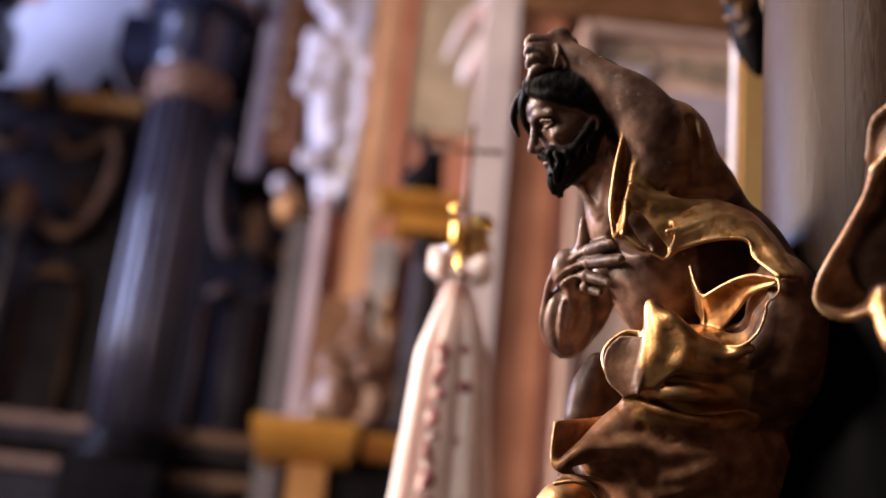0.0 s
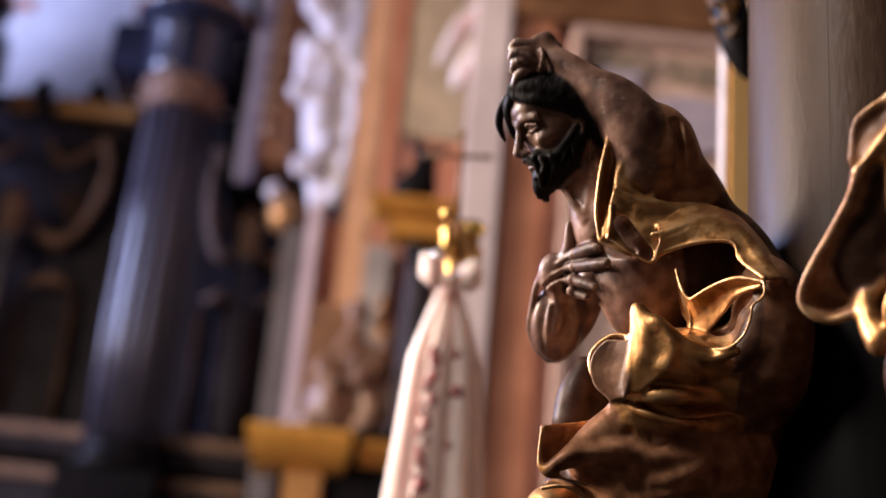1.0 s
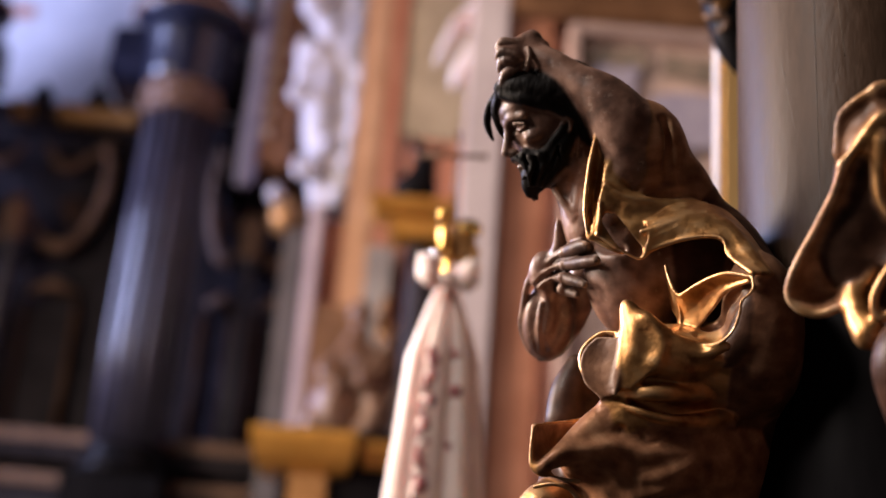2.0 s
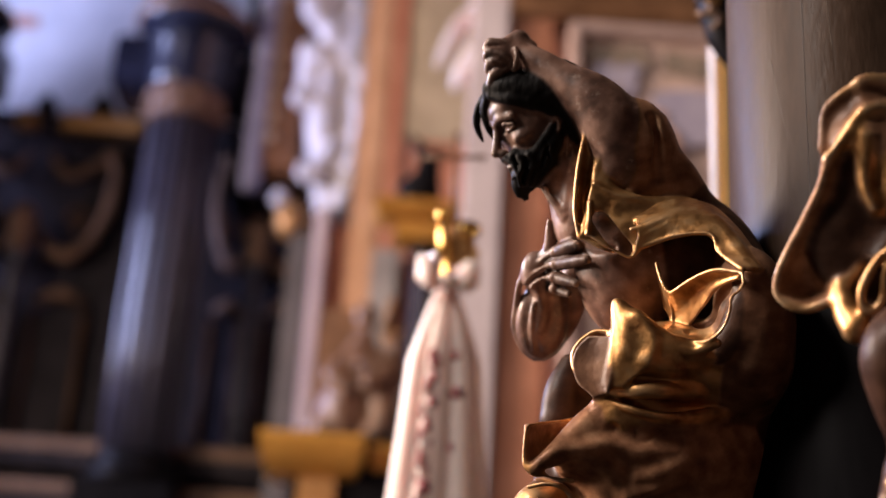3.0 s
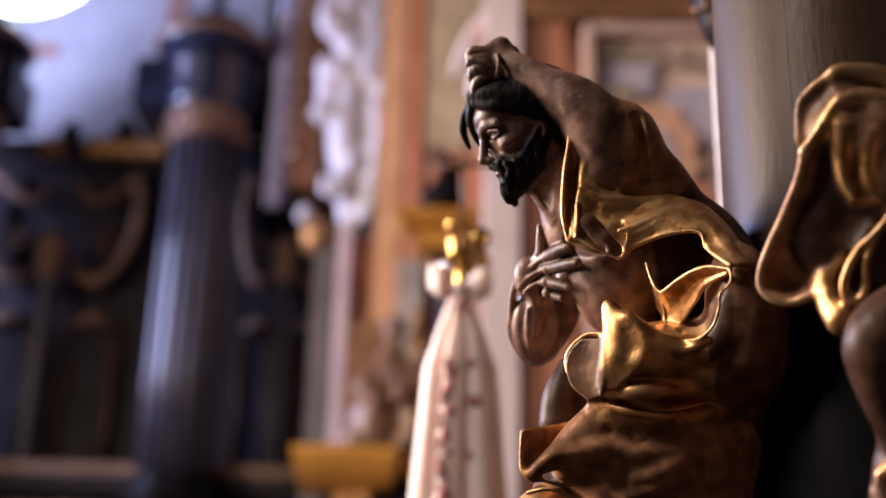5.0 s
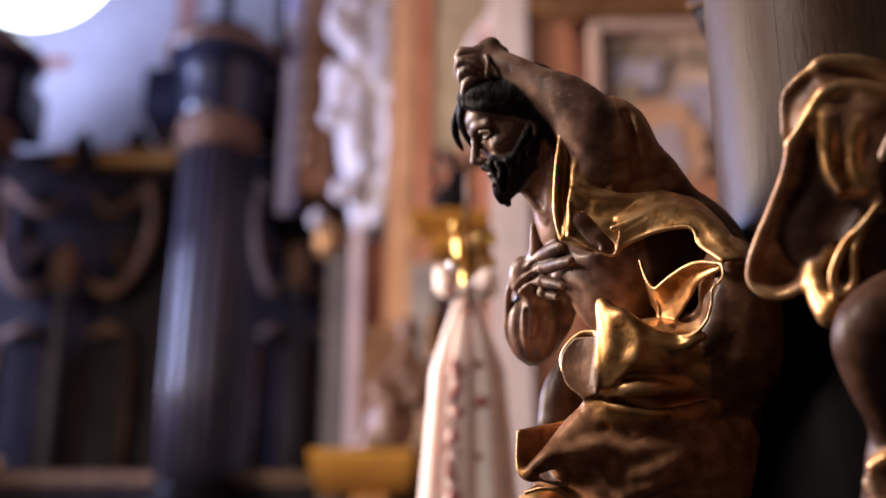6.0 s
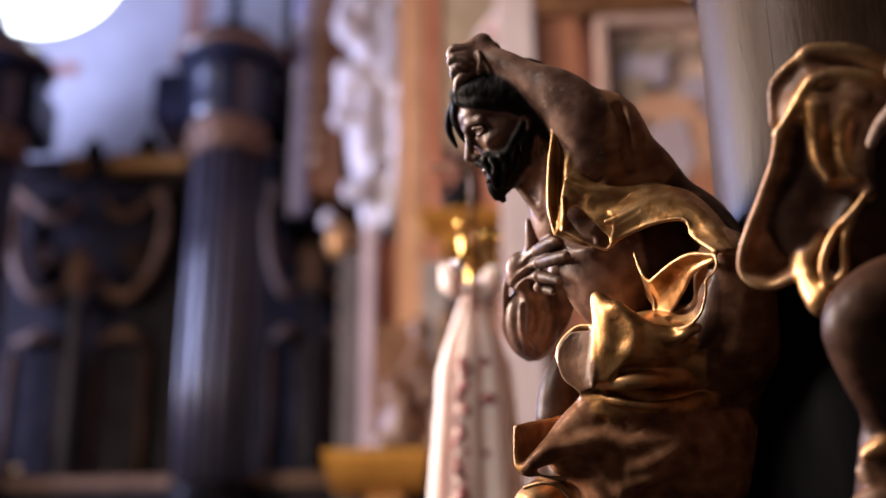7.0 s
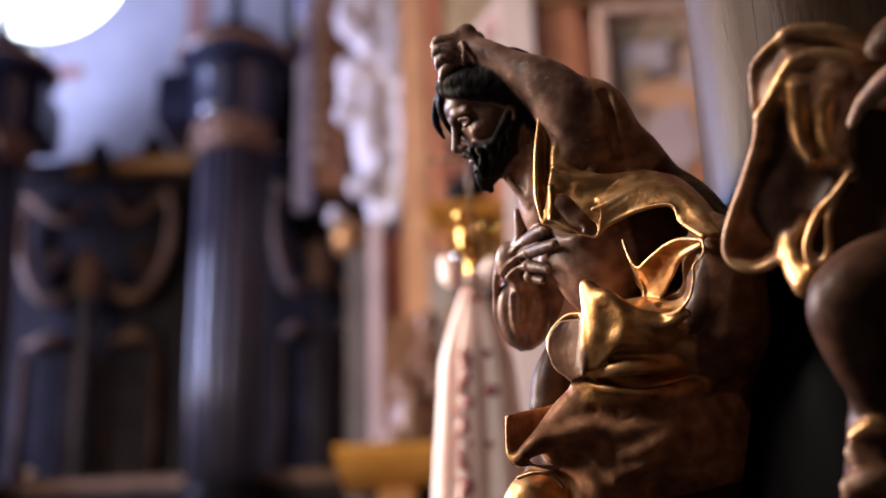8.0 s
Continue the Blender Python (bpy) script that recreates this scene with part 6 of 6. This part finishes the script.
    b.hollow(1.0, (13.27, -19.78, 9.48, 0.19), (15.36, -19.36, 9.11, 0.25), (17.18, -18.95, 8.61, 0.19))
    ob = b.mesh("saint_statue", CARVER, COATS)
    ob.data.materials.append(POLYCHROME)
    return tagged(ob, "carved wooden saint with black beard and gilded cloak beside a column", "statue", "altar statues")


def companion_saint():
    """The lower part of a second figure in billowing gilded cloth with a bare leg."""
    b = Block((24.0, -36.0, 12.0), (60.0, 24.0, 46.0), 0.22)
    # brown masses put the shade inside the drapery into colour
    b.blob(SHADE_BROWN, 2.0, (41.16, 3.12, 24.96), (5.5, 9.0, 5.0))
    b.blob(SHADE_BROWN, 2.0, (45.20, 1.15, 25.58), (7.0, 12.0, 5.0))
    b.tube(GILT, 0.5, (33.40, 8.45, 29.33, 0.29), (32.90, 6.00, 28.83, 0.24), (31.77, 2.84, 27.83, 0.24), (30.74, 0.40, 27.08, 0.24), (29.99, -1.85, 26.33, 0.24), (29.84, -3.55, 25.89, 0.24), (30.51, -4.75, 26.21, 0.29), (32.03, -5.29, 26.95, 0.33), (33.83, -4.62, 27.77, 0.29), (35.38, -3.03, 28.39, 0.24), (36.56, -1.46, 29.01, 0.24))
    b.sheet(BRONZE, 0.6, 0.35, [(33.40, 8.45, 29.33), (32.90, 6.00, 28.83), (31.77, 2.84, 27.83), (30.74, 0.40, 27.08), (29.99, -1.85, 26.33), (30.01, -3.93, 25.89), (32.06, -5.19, 26.83), (33.83, -4.62, 27.77), (35.38, -3.03, 28.39)], [(36.74, 9.39, 29.33), (36.34, 6.44, 28.70), (35.69, 3.48, 28.08), (35.24, 1.25, 27.45), (34.79, -0.49, 26.83), (34.45, -1.49, 26.83), (34.65, -1.77, 26.95), (35.36, -1.33, 27.45), (36.07, -0.64, 28.08)], (0, 0, -1.6))
    b.tube(GILT, 0.6, (33.37, 8.44, 29.45, 0.44), (34.68, 10.32, 29.57, 0.50), (36.21, 12.34, 29.57, 0.56), (38.15, 13.08, 29.45, 0.62), (41.53, 12.56, 29.33, 0.87), (44.39, 11.17, 29.33, 1.12))
    b.sheet(HALF_SHADE, 0.5, 0.35, [(33.38, 9.80, 27.45), (33.43, 12.46, 27.45), (34.22, 13.88, 27.77), (36.48, 15.52, 28.39), (37.61, 15.76, 28.39)], [(34.70, 10.09, 29.33), (34.99, 11.08, 29.33), (35.70, 12.00, 29.45), (36.61, 12.91, 29.57), (37.55, 13.32, 29.57)], (0, 0, -0.6))
    b.tube(GILT, 0.4, (33.47, 9.63, 27.45, 0.25), (33.48, 12.46, 27.45, 0.31), (34.20, 13.88, 27.83, 0.31), (36.47, 15.51, 28.45, 0.37), (37.57, 15.69, 28.58, 0.44), (40.39, 15.27, 28.83, 0.75), (43.69, 13.55, 29.01, 1.00))
    b.sheet(HALF_SHADE, 0.8, 0.5, [(36.48, 15.52, 28.39), (37.59, 15.70, 28.45), (40.42, 15.28, 28.70), (43.72, 13.56, 28.89), (46.58, 12.01, 28.89)], [(36.63, 12.82, 29.45), (38.17, 12.99, 29.33), (41.55, 12.47, 29.20), (44.42, 11.08, 29.20), (47.29, 9.40, 29.08)], (0, 0, -0.5))
    # inner cloth coloured as dark as its shade
    b.sheet(SHADE_BROWN, 0.8, 0.5, [(36.78, 10.90, 29.33), (36.62, 8.42, 28.95), (36.22, 5.95, 28.58), (35.69, 3.48, 28.08), (35.30, 0.98, 27.58)], [(40.65, 10.91, 30.32), (40.35, 7.93, 30.45), (39.83, 4.97, 30.45), (39.36, 2.51, 30.45), (37.85, -0.35, 30.45)], (0, 0, -0.8))
    b.sheet(HALF_SHADE, 0.8, 0.5, [(36.50, 11.95, 29.20), (39.06, 12.61, 29.20), (42.01, 12.02, 29.20), (44.87, 10.63, 29.20)], [(38.04, 9.18, 30.20), (40.02, 9.47, 30.32), (42.21, 8.67, 31.20), (44.92, 7.85, 31.82)], (0, 0, 0.4))
    b.tube(HALF_SHADE, 1.2, (39.89, 11.58, 29.57, 0.62), (40.90, 8.86, 30.57, 0.75), (40.49, 5.37, 30.95, 0.75), (40.58, 2.35, 31.51, 0.62))
    b.blob(SHADE_BROWN, 1.5, (37.90, 7.50, 26.50), (4.5, 6.5, 3.0))
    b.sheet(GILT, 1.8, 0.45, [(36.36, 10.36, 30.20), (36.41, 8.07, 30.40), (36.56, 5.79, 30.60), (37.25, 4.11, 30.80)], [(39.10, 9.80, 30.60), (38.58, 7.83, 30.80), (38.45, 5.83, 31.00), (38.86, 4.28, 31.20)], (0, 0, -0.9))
    b.blob(SHADE_BROWN, 1.5, (37.23, 1.68, 26.80), (5.0, 5.5, 2.5))
    b.tube(SKIN, 0.5, (40.37, 6.75, 33.69, 0.50), (41.51, 8.46, 34.00, 0.75), (43.74, 10.16, 34.32, 1.12), (45.96, 10.91, 34.32, 1.37))
    b.blob(SHADE_BROWN, 0.8, (45.20, 14.20, 32.00), (3.2, 1.7, 2.0), (0, 0, 35))
    b.tube(GILT, 0.4, (39.97, 2.36, 32.44, 0.37), (38.65, 0.76, 32.44, 0.44), (37.23, -0.58, 32.13, 0.44), (36.09, -2.95, 31.82, 0.44), (36.09, -4.58, 31.82, 0.44), (36.91, -5.05, 32.13, 0.44), (37.68, -3.93, 32.44, 0.37), (37.86, -1.48, 32.44, 0.37), (38.72, 0.51, 32.44, 0.37))
    b.hollow(0.4, (36.39, -3.71, 34.00, 0.56), (36.81, -1.80, 34.00, 0.50))
    b.tube(GILT, 1.0, (35.33, -3.12, 28.08, 1.00), (35.40, -5.15, 29.33, 1.25), (36.01, -6.69, 30.57, 1.50))
    # bare leg browned to hold its shade
    b.tube(SHADE_BROWN, 1.0, (44.25, -5.88, 34.94, 3.74), (39.89, -6.88, 36.81, 3.62), (37.57, -8.55, 37.44, 3.24), (38.24, -11.97, 36.81, 2.81), (39.56, -15.51, 35.88, 2.37), (39.86, -18.52, 34.94, 2.00))
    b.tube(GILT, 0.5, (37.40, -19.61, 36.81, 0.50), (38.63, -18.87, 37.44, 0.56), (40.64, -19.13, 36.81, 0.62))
    b.tube(HALF_SHADE, 0.5, (37.09, -20.91, 36.81, 0.62), (37.65, -21.91, 37.44, 0.62), (39.30, -22.67, 37.12, 0.75))
    b.tube(HALF_SHADE, 0.5, (36.69, -23.73, 37.44, 1.00), (38.08, -23.17, 38.06, 1.25), (40.50, -23.96, 37.44, 1.50))
    b.tube(SHADE_BROWN, 1.0, (39.60, -19.43, 35.25, 2.37), (38.76, -25.08, 35.56, 2.62), (37.96, -31.27, 35.56, 3.74))
    b.blob(SHADE_BROWN, 2.0, (47.89, -10.93, 27.45), (7, 16, 6))
    b.blob(SHADE_BROWN, 2.0, (46.70, -25.44, 28.70), (7, 16, 7))
    ob = b.mesh("companion_statue", CARVER, COATS)
    ob.data.materials.append(POLYCHROME)
    return tagged(ob, "carved wooden figure in billowing gilded drapery with one bare leg", "statue", "altar statues")


kneeling_saint()
companion_saint()
